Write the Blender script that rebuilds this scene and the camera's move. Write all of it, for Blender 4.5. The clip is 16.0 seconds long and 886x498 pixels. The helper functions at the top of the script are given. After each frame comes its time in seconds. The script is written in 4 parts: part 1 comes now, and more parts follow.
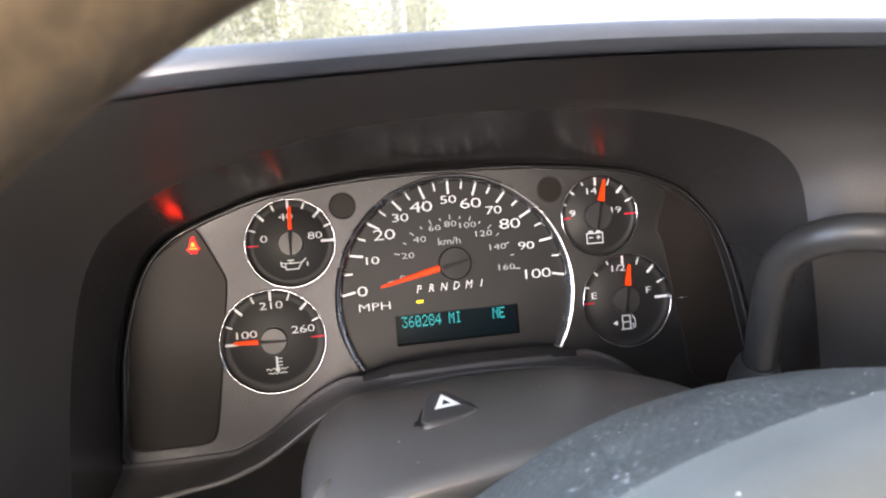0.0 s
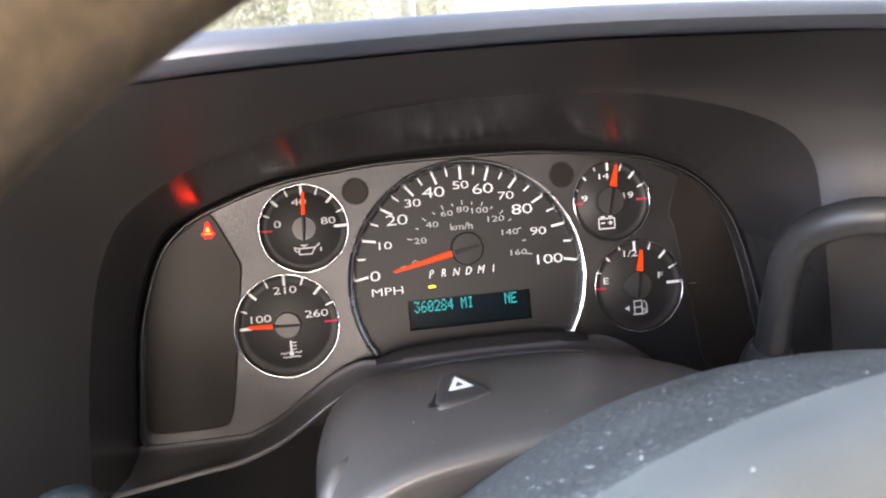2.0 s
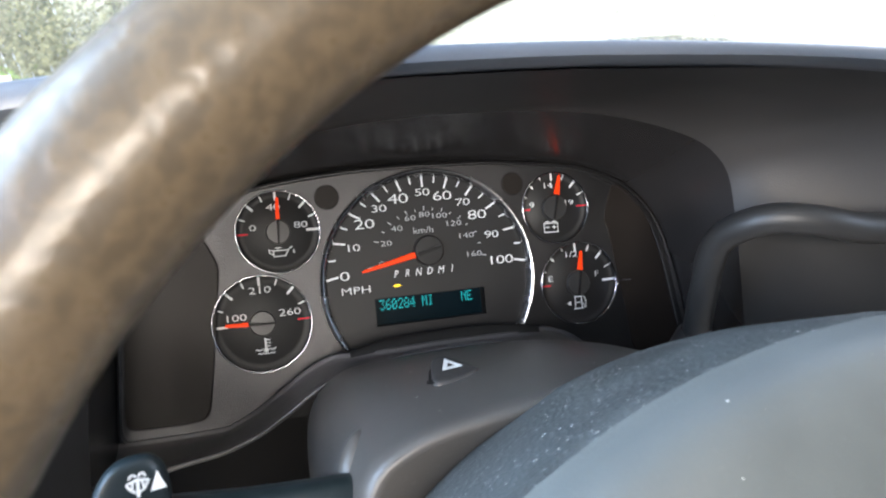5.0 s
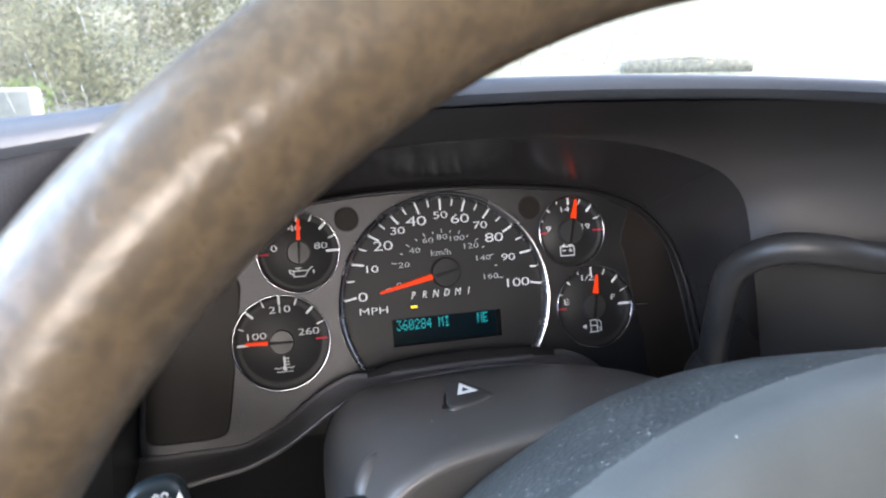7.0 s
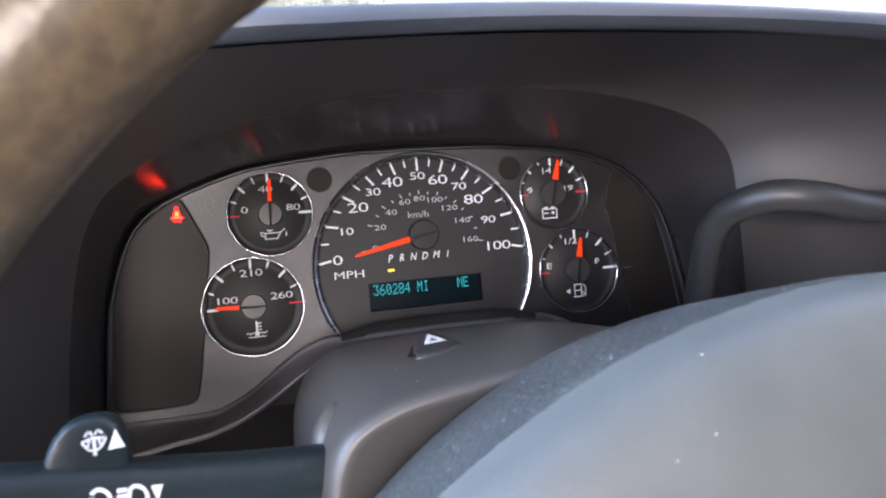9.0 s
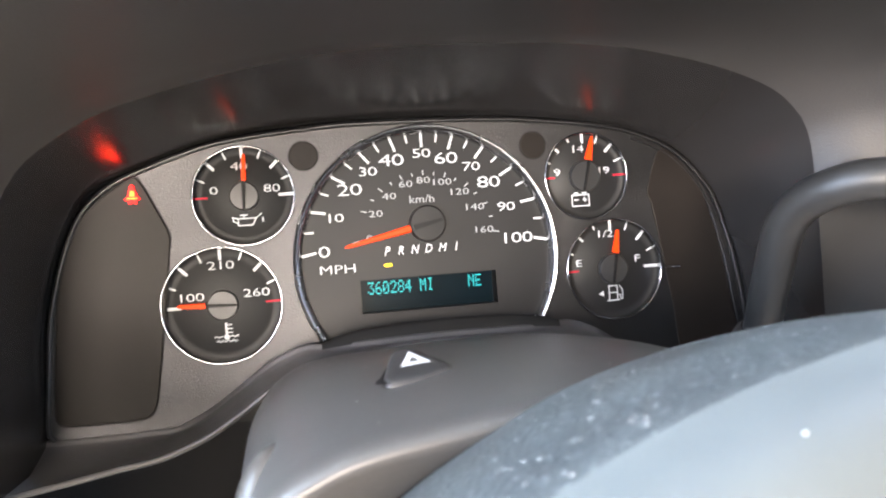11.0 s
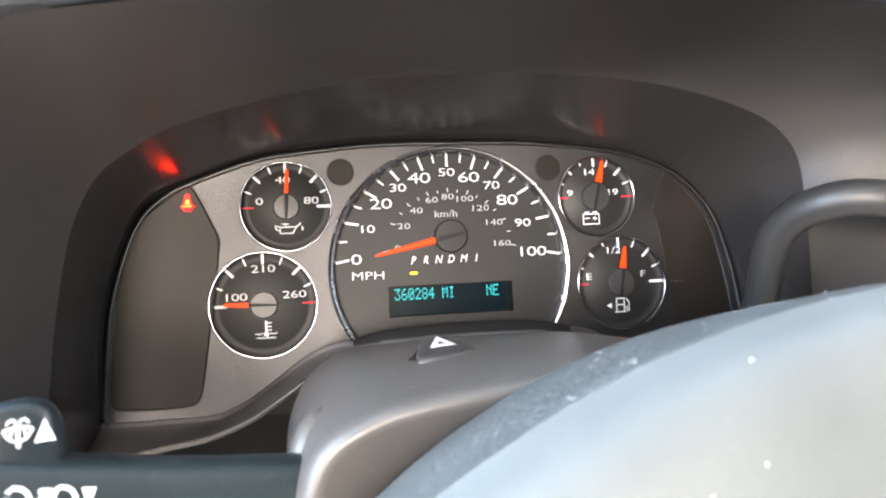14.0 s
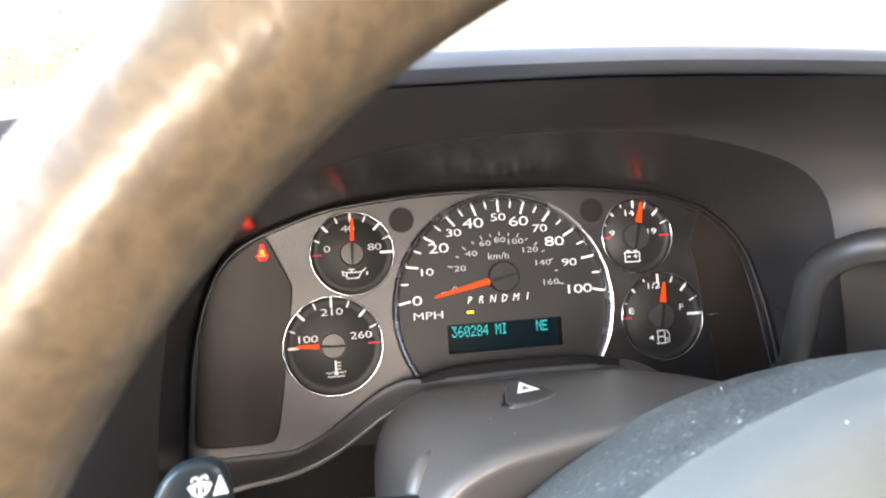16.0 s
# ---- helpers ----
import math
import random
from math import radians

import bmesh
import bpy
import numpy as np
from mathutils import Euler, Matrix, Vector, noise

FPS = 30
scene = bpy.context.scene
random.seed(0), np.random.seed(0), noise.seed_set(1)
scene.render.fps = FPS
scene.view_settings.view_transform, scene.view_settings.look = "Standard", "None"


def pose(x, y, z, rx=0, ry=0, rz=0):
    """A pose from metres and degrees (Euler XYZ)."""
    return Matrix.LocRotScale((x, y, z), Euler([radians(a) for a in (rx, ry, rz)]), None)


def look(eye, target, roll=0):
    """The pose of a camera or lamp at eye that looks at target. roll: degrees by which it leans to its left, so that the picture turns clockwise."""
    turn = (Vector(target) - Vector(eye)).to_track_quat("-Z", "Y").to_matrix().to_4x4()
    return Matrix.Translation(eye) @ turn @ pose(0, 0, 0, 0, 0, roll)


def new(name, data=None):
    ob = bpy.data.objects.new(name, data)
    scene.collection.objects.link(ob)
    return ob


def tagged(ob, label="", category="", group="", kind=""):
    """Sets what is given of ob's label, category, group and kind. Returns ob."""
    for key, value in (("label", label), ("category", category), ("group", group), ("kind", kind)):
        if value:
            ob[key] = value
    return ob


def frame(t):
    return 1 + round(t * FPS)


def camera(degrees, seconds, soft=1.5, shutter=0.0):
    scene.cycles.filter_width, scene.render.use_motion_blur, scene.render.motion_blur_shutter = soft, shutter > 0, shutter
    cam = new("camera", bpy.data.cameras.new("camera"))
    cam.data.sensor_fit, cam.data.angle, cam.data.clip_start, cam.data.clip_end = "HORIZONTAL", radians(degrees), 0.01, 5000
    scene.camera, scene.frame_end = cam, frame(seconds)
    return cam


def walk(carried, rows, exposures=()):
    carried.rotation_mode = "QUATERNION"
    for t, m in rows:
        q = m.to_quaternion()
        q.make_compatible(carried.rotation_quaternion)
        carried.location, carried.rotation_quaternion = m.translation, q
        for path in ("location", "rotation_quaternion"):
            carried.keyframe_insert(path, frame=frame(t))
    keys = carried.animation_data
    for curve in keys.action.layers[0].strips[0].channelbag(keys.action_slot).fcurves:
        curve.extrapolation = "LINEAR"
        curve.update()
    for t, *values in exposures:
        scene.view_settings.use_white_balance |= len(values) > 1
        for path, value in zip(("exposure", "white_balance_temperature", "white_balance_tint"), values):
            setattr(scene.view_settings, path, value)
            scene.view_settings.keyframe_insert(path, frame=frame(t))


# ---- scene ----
cam = camera(64.9, 16.0, soft=2.1)
cam.data.dof.use_dof, cam.data.dof.focus_distance, cam.data.dof.aperture_fstop = True, 0.41, 18.0   # a phone's small aperture, focused on the dials
# Dashboard frame: x right, y into the dash, z up along the dial face; origin at the speedometer spindle.
DASH = pose(0, 0, 1.30, -18, 0, 0)
ROWS = [
    (0, -0.0674, -0.3977, 0.0162, 88.94, 5.07, -8.9),
    (0.5, -0.0671, -0.3962, 0.0155, 87.67, 5.23, -9.13),
    (1, -0.0677, -0.3969, 0.0151, 87.6, 5.28, -9.1),
    (1.5, -0.0679, -0.3972, 0.0153, 87.68, 5.27, -8.84),
    (2, -0.0696, -0.3993, 0.0144, 88.08, 5.08, -8.14),
    (2.5, -0.0726, -0.4025, 0.0174, 87.59, 3.97, -6.75),
    (3, -0.0741, -0.4311, 0.0225, 88.65, 6.99, -8.8),
    (3.5, -0.1007, -0.4344, 0.0154, 89.41, 5.46, -11.93),
    (4, -0.1231, -0.4375, 0.0293, 90.57, 5.25, -13.62),
    (4.5, -0.1214, -0.4273, 0.0142, 88.72, 5.2, -15.55),
    (4.7, -0.1149, -0.4277, 0.0123, 88.29, 5.14, -16.22),
    (6.8, -0.1094, -0.4303, 0.0217, 89.35, 4.98, -14.92),
    (7, -0.1136, -0.4339, 0.0186, 89.54, 4.39, -14.69),
    (7.5, -0.1215, -0.4408, 0.0252, 90.22, 4.3, -14.83),
    (8, -0.1245, -0.4359, 0.0214, 90.88, 4.04, -13.8),
    (8.5, -0.1194, -0.4302, 0.0072, 89.37, 4.3, -13.63),
    (9, -0.0976, -0.4247, -0.0058, 89.46, 5.01, -14.54),
    (9.2, -0.0874, -0.4063, -0.0086, 89.42, 4.74, -14.48),
    (11.3, -0.0624, -0.3605, -0.0072, 88.96, 3.85, -10.75),
    (11.5, -0.063, -0.3639, -0.0056, 89.45, 3.41, -10.99),
    (12, -0.0617, -0.373, -0.0092, 90.44, 3.32, -10.43),
    (12.5, -0.0681, -0.3808, -0.0105, 90.82, 2.77, -9.79),
    (13, -0.0707, -0.3911, -0.0195, 91.46, 2.39, -9.95),
    (13.5, -0.0777, -0.3942, -0.02, 91.53, 2.16, -10.1),
    (14, -0.0743, -0.3937, -0.0195, 91.77, 2.75, -9.98),
    (14.5, -0.0753, -0.3902, -0.0174, 91.86, 3.02, -9.77),
    (15, -0.0783, -0.3929, -0.0097, 92.79, 3.74, -8.64),
    (15.5, -0.09, -0.4022, -0.0003, 92.57, 4.05, -9.31),
    (16, -0.1129, -0.4165, -0.0004, 92.67, 3.9, -10.26),
]
EXPOSURES = [(0.0, 1.95, 6450, 18), (1.0, 1.9, 6300, 20), (2.5, 2.0, 6450, 18), (4.0, 1.66, 6000, 10), (4.7, 1.55, 5920, 11), (7.0, 1.37, 5850, 15), (8.0, 1.32, 5830, 16), (9.2, 1.65, 5850, 22), (11.5, 2.6, 6400, 14), (12.5, 2.6, 6400, 14), (14.5, 2.62, 6400, 14), (16.0, 2.36, 6500, 15)]
walk(cam, [(t, DASH @ pose(x, y, z, rx, ry, rz)) for t, x, y, z, rx, ry, rz in ROWS], EXPOSURES)

# ---- light ----
SUN_WAY = Vector((0.80, 0.10, 0.58)).normalized()   # from the place towards the sun, off the passenger side
world = bpy.data.worlds.new("world")
scene.world = world
world.use_nodes = True
sky = world.node_tree.nodes.new("ShaderNodeTexSky")
sky.sky_type, sky.sun_disc = "NISHITA", False
sky.sun_elevation, sky.sun_rotation = math.asin(SUN_WAY.z), math.atan2(SUN_WAY.x, SUN_WAY.y)
background = world.node_tree.nodes["Background"]
background.inputs["Strength"].default_value = 0.15
world.node_tree.links.new(sky.outputs[0], background.inputs["Color"])
sun = new("sun", bpy.data.lights.new("sun", "SUN"))
sun.data.energy, sun.data.angle, sun.data.color = 4.0, radians(0.6), (1.0, 0.94, 0.84)
sun.matrix_world = look(SUN_WAY * 30, (0, 0, 0))


def area_light(name, eye, target, wide, high, watts, colour):
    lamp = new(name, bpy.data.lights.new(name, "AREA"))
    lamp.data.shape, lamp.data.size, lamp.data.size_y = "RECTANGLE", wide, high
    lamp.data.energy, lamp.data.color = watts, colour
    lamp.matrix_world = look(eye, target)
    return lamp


area_light("left_window_sky", (-0.66, -0.12, 1.64), (0.3, -0.24, 1.45), 0.56, 0.58, 6.6, (0.60, 0.80, 1.0))
area_light("left_window_rear", (-0.66, -0.64, 1.56), (0.2, -0.35, 1.38), 0.46, 0.5, 3.2, (0.78, 0.86, 1.0))
# Added fill lamp before the solid rear partition, out of view.
area_light("rear_fill_light", (-0.27, -1.17, 1.62), (-0.12, 0.0, 1.34), 0.40, 0.30, 7.0, (1.0, 0.875, 0.71))
area_light("right_window_light", (1.24, -0.36, 1.72), (0.2, -0.30, 1.4), 0.62, 0.40, 1.0, (0.74, 0.88, 1.0))


# ---- materials ----
def material(name):
    mat = bpy.data.materials.new(name)
    mat.use_nodes = True
    return mat, mat.node_tree.nodes, mat.node_tree.links, mat.node_tree.nodes["Principled BSDF"]


def plastic(name, colour, rough=0.5, grain=900.0, bump=0.15, vary=0.25, large=9.0, coat=0.0, metal=0.0, dust=0.0, specular=0.5):
    """Moulded plastic: leather grain in the relief, patchy gloss, optional pale dust."""
    mat, nodes, links, bsdf = material(name)
    place = nodes.new("ShaderNodeTexCoord")
    fine = nodes.new("ShaderNodeTexNoise")
    fine.inputs["Scale"].default_value, fine.inputs["Detail"].default_value = grain, 3.0
    broad = nodes.new("ShaderNodeTexNoise")
    broad.inputs["Scale"].default_value, broad.inputs["Detail"].default_value = large, 4.0
    links.new(place.outputs["Object"], fine.inputs["Vector"])
    links.new(place.outputs["Object"], broad.inputs["Vector"])
    ramp = nodes.new("ShaderNodeValToRGB")
    ramp.color_ramp.elements[0].position, ramp.color_ramp.elements[1].position = 0.3, 0.7
    ramp.color_ramp.elements[0].color = (*[c * (1 - vary) for c in colour], 1)
    ramp.color_ramp.elements[1].color = (*[c * (1 + vary) for c in colour], 1)
    links.new(broad.outputs["Fac"], ramp.inputs["Fac"])
    out = ramp.outputs["Color"]
    if dust:
        specks = nodes.new("ShaderNodeTexNoise")
        specks.inputs["Scale"].default_value, specks.inputs["Detail"].default_value = 420.0, 6.0
        links.new(place.outputs["Object"], specks.inputs["Vector"])
        cut = nodes.new("ShaderNodeValToRGB")
        cut.color_ramp.elements[0].position, cut.color_ramp.elements[1].position = 0.60, 0.78
        links.new(specks.outputs["Fac"], cut.inputs["Fac"])
        amount = nodes.new("ShaderNodeMath")
        amount.operation = "MULTIPLY"
        amount.inputs[1].default_value = dust
        links.new(cut.outputs["Color"], amount.inputs[0])
        mix = nodes.new("ShaderNodeMixRGB")
        mix.inputs[2].default_value = (0.55, 0.56, 0.56, 1)
        links.new(amount.outputs[0], mix.inputs[0])
        links.new(out, mix.inputs[1])
        out = mix.outputs[0]
    links.new(out, bsdf.inputs["Base Color"])
    gloss = nodes.new("ShaderNodeMapRange")
    gloss.inputs[3].default_value, gloss.inputs[4].default_value = rough * 0.8, min(1.0, rough * 1.2)
    links.new(broad.outputs["Fac"], gloss.inputs[0])
    links.new(gloss.outputs[0], bsdf.inputs["Roughness"])
    if bump:
        relief = nodes.new("ShaderNodeBump")
        relief.inputs["Strength"].default_value, relief.inputs["Distance"].default_value = bump, 0.0006
        links.new(fine.outputs["Fac"], relief.inputs["Height"])
        links.new(relief.outputs[0], bsdf.inputs["Normal"])
    bsdf.inputs["Metallic"].default_value = metal
    bsdf.inputs["Coat Weight"].default_value = coat
    bsdf.inputs["Specular IOR Level"].default_value = specular
    return mat


def glow(name, colour, strength, base=None):
    mat, nodes, links, bsdf = material(name)
    bsdf.inputs["Base Color"].default_value = (*(base or colour), 1)
    bsdf.inputs["Emission Color"].default_value = (*colour, 1)
    bsdf.inputs["Emission Strength"].default_value = strength
    bsdf.inputs["Roughness"].default_value = 0.45
    bsdf.inputs["Specular IOR Level"].default_value = 0.15
    return mat


PLATE = plastic("satin_grey_plate", (0.062, 0.0615, 0.063), 0.33, 1250, 0.5, 0.14, 14, metal=0.92)
PANEL = plastic("smoked_panel", (0.0180, 0.0148, 0.0126), 0.42, 1300, 0.08, 0.15, 12, specular=0.14)
DIAL = plastic("dial_black", (0.017, 0.0165, 0.0165), 0.5, 1800, 0.05, 0.15, 18, specular=0.3)
HUB = plastic("needle_hub_grey", (0.030, 0.030, 0.030), 0.4, 1500, 0.08, 0.15, 40)
CHROME = plastic("chrome", (0.37, 0.37, 0.38), 0.10, 220, 0.25, 0.06, 60, metal=1.0)
SATIN_CHROME = plastic("satin_chrome", (0.46, 0.46, 0.47), 0.27, 420, 0.3, 0.1, 50, metal=1.0)
# Print gets a faint glow of its own, on dials, switch and stalk.
PRINT = glow("white_print_glow", (0.66, 0.68, 0.69), 0.02)
PRINT_DIM = glow("grey_print_glow", (0.34, 0.35, 0.36), 0.008)
RED_PRINT = glow("red_print_glow", (0.5, 0.012, 0.03), 0.02)
NEEDLE = glow("orange_red_needle", (1.0, 0.065, 0.002), 0.25, (0.50, 0.024, 0.003))
NEEDLE_TAIL = plastic("needle_tail_black", (0.010, 0.0098, 0.0096), 0.6, 1500, 0.05, 0.1, 40, specular=0.25)
WARNING = glow("red_warning_lamp", (1.0, 0.003, 0.001), 4.2)
WARNING_CORE = glow("amber_warning_core", (1.0, 0.28, 0.03), 0.6)
SELECTED = glow("amber_gear_marker", (1.0, 0.65, 0.02), 0.35)
DISPLAY = plastic("display_black", (0.0012, 0.0062, 0.0095), 0.3, 1500, 0.02, 0.1, 20, specular=0.12)
SEGMENT = glow("cyan_segment", (0.02, 0.72, 0.72), 0.2, (0.02, 0.16, 0.16))
LINING = plastic("gloss_black_lining", (0.030, 0.0282, 0.0276), 0.24, 900, 0.0, 0.05, 10)
HOOD = plastic("grained_hood_plastic", (0.050, 0.0465, 0.0440), 0.46, 1100, 0.2, 0.15, 7, specular=0.35)
# Near-black that paints in the shade below the ledge.
SHADE_BLACK = plastic("painted_shade_trim", (0.007, 0.0066, 0.0062), 0.75, 900, 0.1, 0.2, 9, specular=0.08)
# Dark half of the unseen rear wall, to darken the right plate's reflection.
REAR_DARK = plastic("dark_rear_panel", (0.035, 0.034, 0.033), 0.8, 400, 0.3, 0.2, 3)
DASH_FACE = plastic("dash_face_plastic", (0.035, 0.0345, 0.0385), 0.55, 1100, 0.35, 0.15, 7, specular=0.25)
LEDGE = plastic("bezel_plastic", (0.082, 0.079, 0.080), 0.36, 1100, 0.25, 0.15, 9)
# Sky sheen on the dash top is put into this lighter, bluer base.
BROW_SKYLIT = plastic("dash_top_skylit_plastic", (0.112, 0.120, 0.137), 0.32, 1000, 0.2, 0.15, 7)
SHROUD = plastic("shroud_plastic", (0.072, 0.067, 0.062), 0.38, 1300, 0.15, 0.2, 9, dust=0.04)
BUTTON = plastic("button_plastic", (0.036, 0.035, 0.035), 0.42, 1400, 0.2, 0.15, 30)
TUBE = plastic("lever_paint", (0.024, 0.0235, 0.023), 0.45, 1300, 0.1, 0.15, 14)
# Black stalk; the teal in its base imitates reflected sky.
STALK = plastic("stalk_plastic_sky_teal", (0.013, 0.0205, 0.0235), 0.34, 1300, 0.1, 0.2, 20, dust=0.03)
PAD = plastic("airbag_cover_plastic", (0.097, 0.106, 0.103), 0.5, 1500, 0.15, 0.14, 22, dust=0.02, specular=0.4)
PAD_SIDE = plastic("airbag_side_plastic", (0.062, 0.067, 0.066), 0.45, 420, 1.0, 0.25, 30, dust=0.35)
DARK = plastic("cab_grey_trim", (0.10, 0.098, 0.096), 0.7, 500, 0.3, 0.2, 4)
# Unseen cab surfaces, made pale so they bounce light onto the dash.
TAN = plastic("tan_bounce_surface", (0.46, 0.41, 0.35), 0.9, 500, 0.4, 0.15, 4)
HEADLINER = plastic("headliner_cloth", (0.58, 0.57, 0.54), 0.9, 700, 0.4, 0.1, 4)


def worn_leather():
    """Wheel rim: brown-grey cover, rubbed paler in blotches."""
    mat, nodes, links, bsdf = material("worn_rim_leather")
    place = nodes.new("ShaderNodeTexCoord")
    broad = nodes.new("ShaderNodeTexNoise")
    broad.inputs["Scale"].default_value, broad.inputs["Detail"].default_value, broad.inputs["Roughness"].default_value = 44.0, 5.0, 0.6
    small = nodes.new("ShaderNodeTexNoise")
    small.inputs["Scale"].default_value, small.inputs["Detail"].default_value, small.inputs["Distortion"].default_value = 280.0, 5.0, 0.3
    fine = nodes.new("ShaderNodeTexNoise")
    fine.inputs["Scale"].default_value, fine.inputs["Detail"].default_value = 420.0, 4.0
    for tex in (broad, small, fine):
        links.new(place.outputs["Object"], tex.inputs["Vector"])
    blotch = nodes.new("ShaderNodeMath")
    blotch.operation = "MULTIPLY_ADD"
    blotch.inputs[1].default_value = 0.3
    half = nodes.new("ShaderNodeMath")
    half.operation = "MULTIPLY"
    half.inputs[1].default_value = 0.7
    links.new(small.outputs["Fac"], half.inputs[0])
    links.new(broad.outputs["Fac"], blotch.inputs[0])
    links.new(half.outputs[0], blotch.inputs[2])
    ramp = nodes.new("ShaderNodeValToRGB")
    ramp.color_ramp.elements[0].position, ramp.color_ramp.elements[1].position = 0.44, 0.57
    ramp.color_ramp.elements[0].color, ramp.color_ramp.elements[1].color = (0.072, 0.054, 0.034, 1), (0.103, 0.076, 0.046, 1)
    bsdf.inputs["Specular IOR Level"].default_value = 0.38
    links.new(blotch.outputs[0], ramp.inputs["Fac"])
    links.new(ramp.outputs["Color"], bsdf.inputs["Base Color"])
    gloss = nodes.new("ShaderNodeMapRange")
    gloss.inputs[1].default_value, gloss.inputs[2].default_value = 0.3, 0.7
    gloss.inputs[3].default_value, gloss.inputs[4].default_value = 0.40, 0.24
    links.new(blotch.outputs[0], gloss.inputs[0])
    links.new(gloss.outputs[0], bsdf.inputs["Roughness"])
    both = nodes.new("ShaderNodeMath")
    both.operation = "ADD"
    weak = nodes.new("ShaderNodeMath")
    weak.operation = "MULTIPLY"
    weak.inputs[1].default_value = 0.08
    links.new(fine.outputs["Fac"], weak.inputs[0])
    links.new(blotch.outputs[0], both.inputs[0])
    links.new(weak.outputs[0], both.inputs[1])
    relief = nodes.new("ShaderNodeBump")
    relief.inputs["Strength"].default_value, relief.inputs["Distance"].default_value = 0.4, 0.0009
    links.new(both.outputs[0], relief.inputs["Height"])
    links.new(relief.outputs[0], bsdf.inputs["Normal"])
    return mat


RIM = worn_leather()


def earth(name, low, high, scale, rough=0.95, bump=0.6, distance=0.03):
    mat, nodes, links, bsdf = material(name)
    place = nodes.new("ShaderNodeTexCoord")
    tex = nodes.new("ShaderNodeTexNoise")
    tex.inputs["Scale"].default_value, tex.inputs["Detail"].default_value, tex.inputs["Roughness"].default_value = scale, 8.0, 0.65
    links.new(place.outputs["Object"], tex.inputs["Vector"])
    ramp = nodes.new("ShaderNodeValToRGB")
    ramp.color_ramp.elements[0].position, ramp.color_ramp.elements[1].position = 0.35, 0.65
    ramp.color_ramp.elements[0].color, ramp.color_ramp.elements[1].color = (*low, 1), (*high, 1)
    links.new(tex.outputs["Fac"], ramp.inputs["Fac"])
    links.new(ramp.outputs["Color"], bsdf.inputs["Base Color"])
    bsdf.inputs["Roughness"].default_value = rough
    relief = nodes.new("ShaderNodeBump")
    relief.inputs["Strength"].default_value, relief.inputs["Distance"].default_value = bump, distance
    links.new(tex.outputs["Fac"], relief.inputs["Height"])
    links.new(relief.outputs[0], bsdf.inputs["Normal"])
    return mat


LITTER = earth("leaf_litter", (0.25, 0.25, 0.165), (0.50, 0.49, 0.36), 2.6, bump=0.5, distance=0.08)
DUST = earth("pale_dust", (0.34, 0.34, 0.33), (0.5, 0.5, 0.49), 50.0, bump=0.1)
GRAVEL = earth("pale_gravel", (0.21, 0.205, 0.165), (0.40, 0.385, 0.32), 9.0)
STRIP_TONE = earth("pale_strip_tone", (0.17, 0.168, 0.13), (0.42, 0.41, 0.33), 140.0, bump=0.3, distance=0.002)
BARK = earth("grey_bark", (0.22, 0.20, 0.17), (0.40, 0.38, 0.33), 14.0)
LEAF = earth("dry_leaves", (0.07, 0.08, 0.035), (0.27, 0.265, 0.14), 1.2)
GREEN = earth("green_leaves", (0.10, 0.17, 0.03), (0.22, 0.32, 0.06), 4.0)
CONCRETE = earth("pale_concrete", (0.40, 0.39, 0.34), (0.56, 0.545, 0.48), 6.0, bump=0.2)


def glass(name):
    """Clear glass under a thin, uneven film that scatters the daylight: part road dust, part imitated glare haze."""
    mat, nodes, links, bsdf = material(name)
    bsdf.inputs["Base Color"].default_value = (0.96, 0.99, 0.98, 1)
    bsdf.inputs["Roughness"].default_value = 0.0
    bsdf.inputs["IOR"].default_value = 1.02
    bsdf.inputs["Transmission Weight"].default_value = 1.0
    # Film tint and amount are set to imitate haze over the view.
    film = nodes.new("ShaderNodeBsdfTranslucent")
    film.inputs["Color"].default_value = (0.90, 0.87, 0.66, 1)
    place = nodes.new("ShaderNodeTexCoord")
    streaks = nodes.new("ShaderNodeTexNoise")
    streaks.inputs["Scale"].default_value, streaks.inputs["Detail"].default_value = 7.0, 6.0
    links.new(place.outputs["Object"], streaks.inputs["Vector"])
    amount = nodes.new("ShaderNodeMapRange")
    amount.inputs[1].default_value, amount.inputs[2].default_value = 0.3, 0.7
    amount.inputs[3].default_value, amount.inputs[4].default_value = 0.07, 0.22
    links.new(streaks.outputs["Fac"], amount.inputs[0])
    mix = nodes.new("ShaderNodeMixShader")
    links.new(amount.outputs[0], mix.inputs[0])
    links.new(bsdf.outputs[0], mix.inputs[1])
    links.new(film.outputs[0], mix.inputs[2])
    links.new(mix.outputs[0], nodes["Material Output"].inputs["Surface"])
    return mat


GLASS = glass("windscreen_glass")


# ---- building helpers ----
MM = 0.001


def thing(name, base, label, category, kind="", group="", frame_matrix=None):
    """An Empty at the thing's base, given in the dashboard frame in millimetres."""
    ob = new(name)
    ob.empty_display_size = 0.02
    ob["base"] = [c * MM for c in base]
    ob.matrix_world = (DASH if frame_matrix is None else frame_matrix) @ Matrix.Translation([c * MM for c in base])
    return tagged(ob, label, category, group, kind)


def root_of(ob):
    while ob.parent:
        ob = ob.parent
    return ob


def shade(mesh, angle=38):
    mesh.polygons.foreach_set("use_smooth", [True] * len(mesh.polygons))
    bm = bmesh.new()
    bm.from_mesh(mesh)
    for edge in bm.edges:
        if len(edge.link_faces) == 2 and edge.calc_face_angle(0) > radians(angle):
            edge.smooth = False
    bm.to_mesh(mesh)
    bm.free()


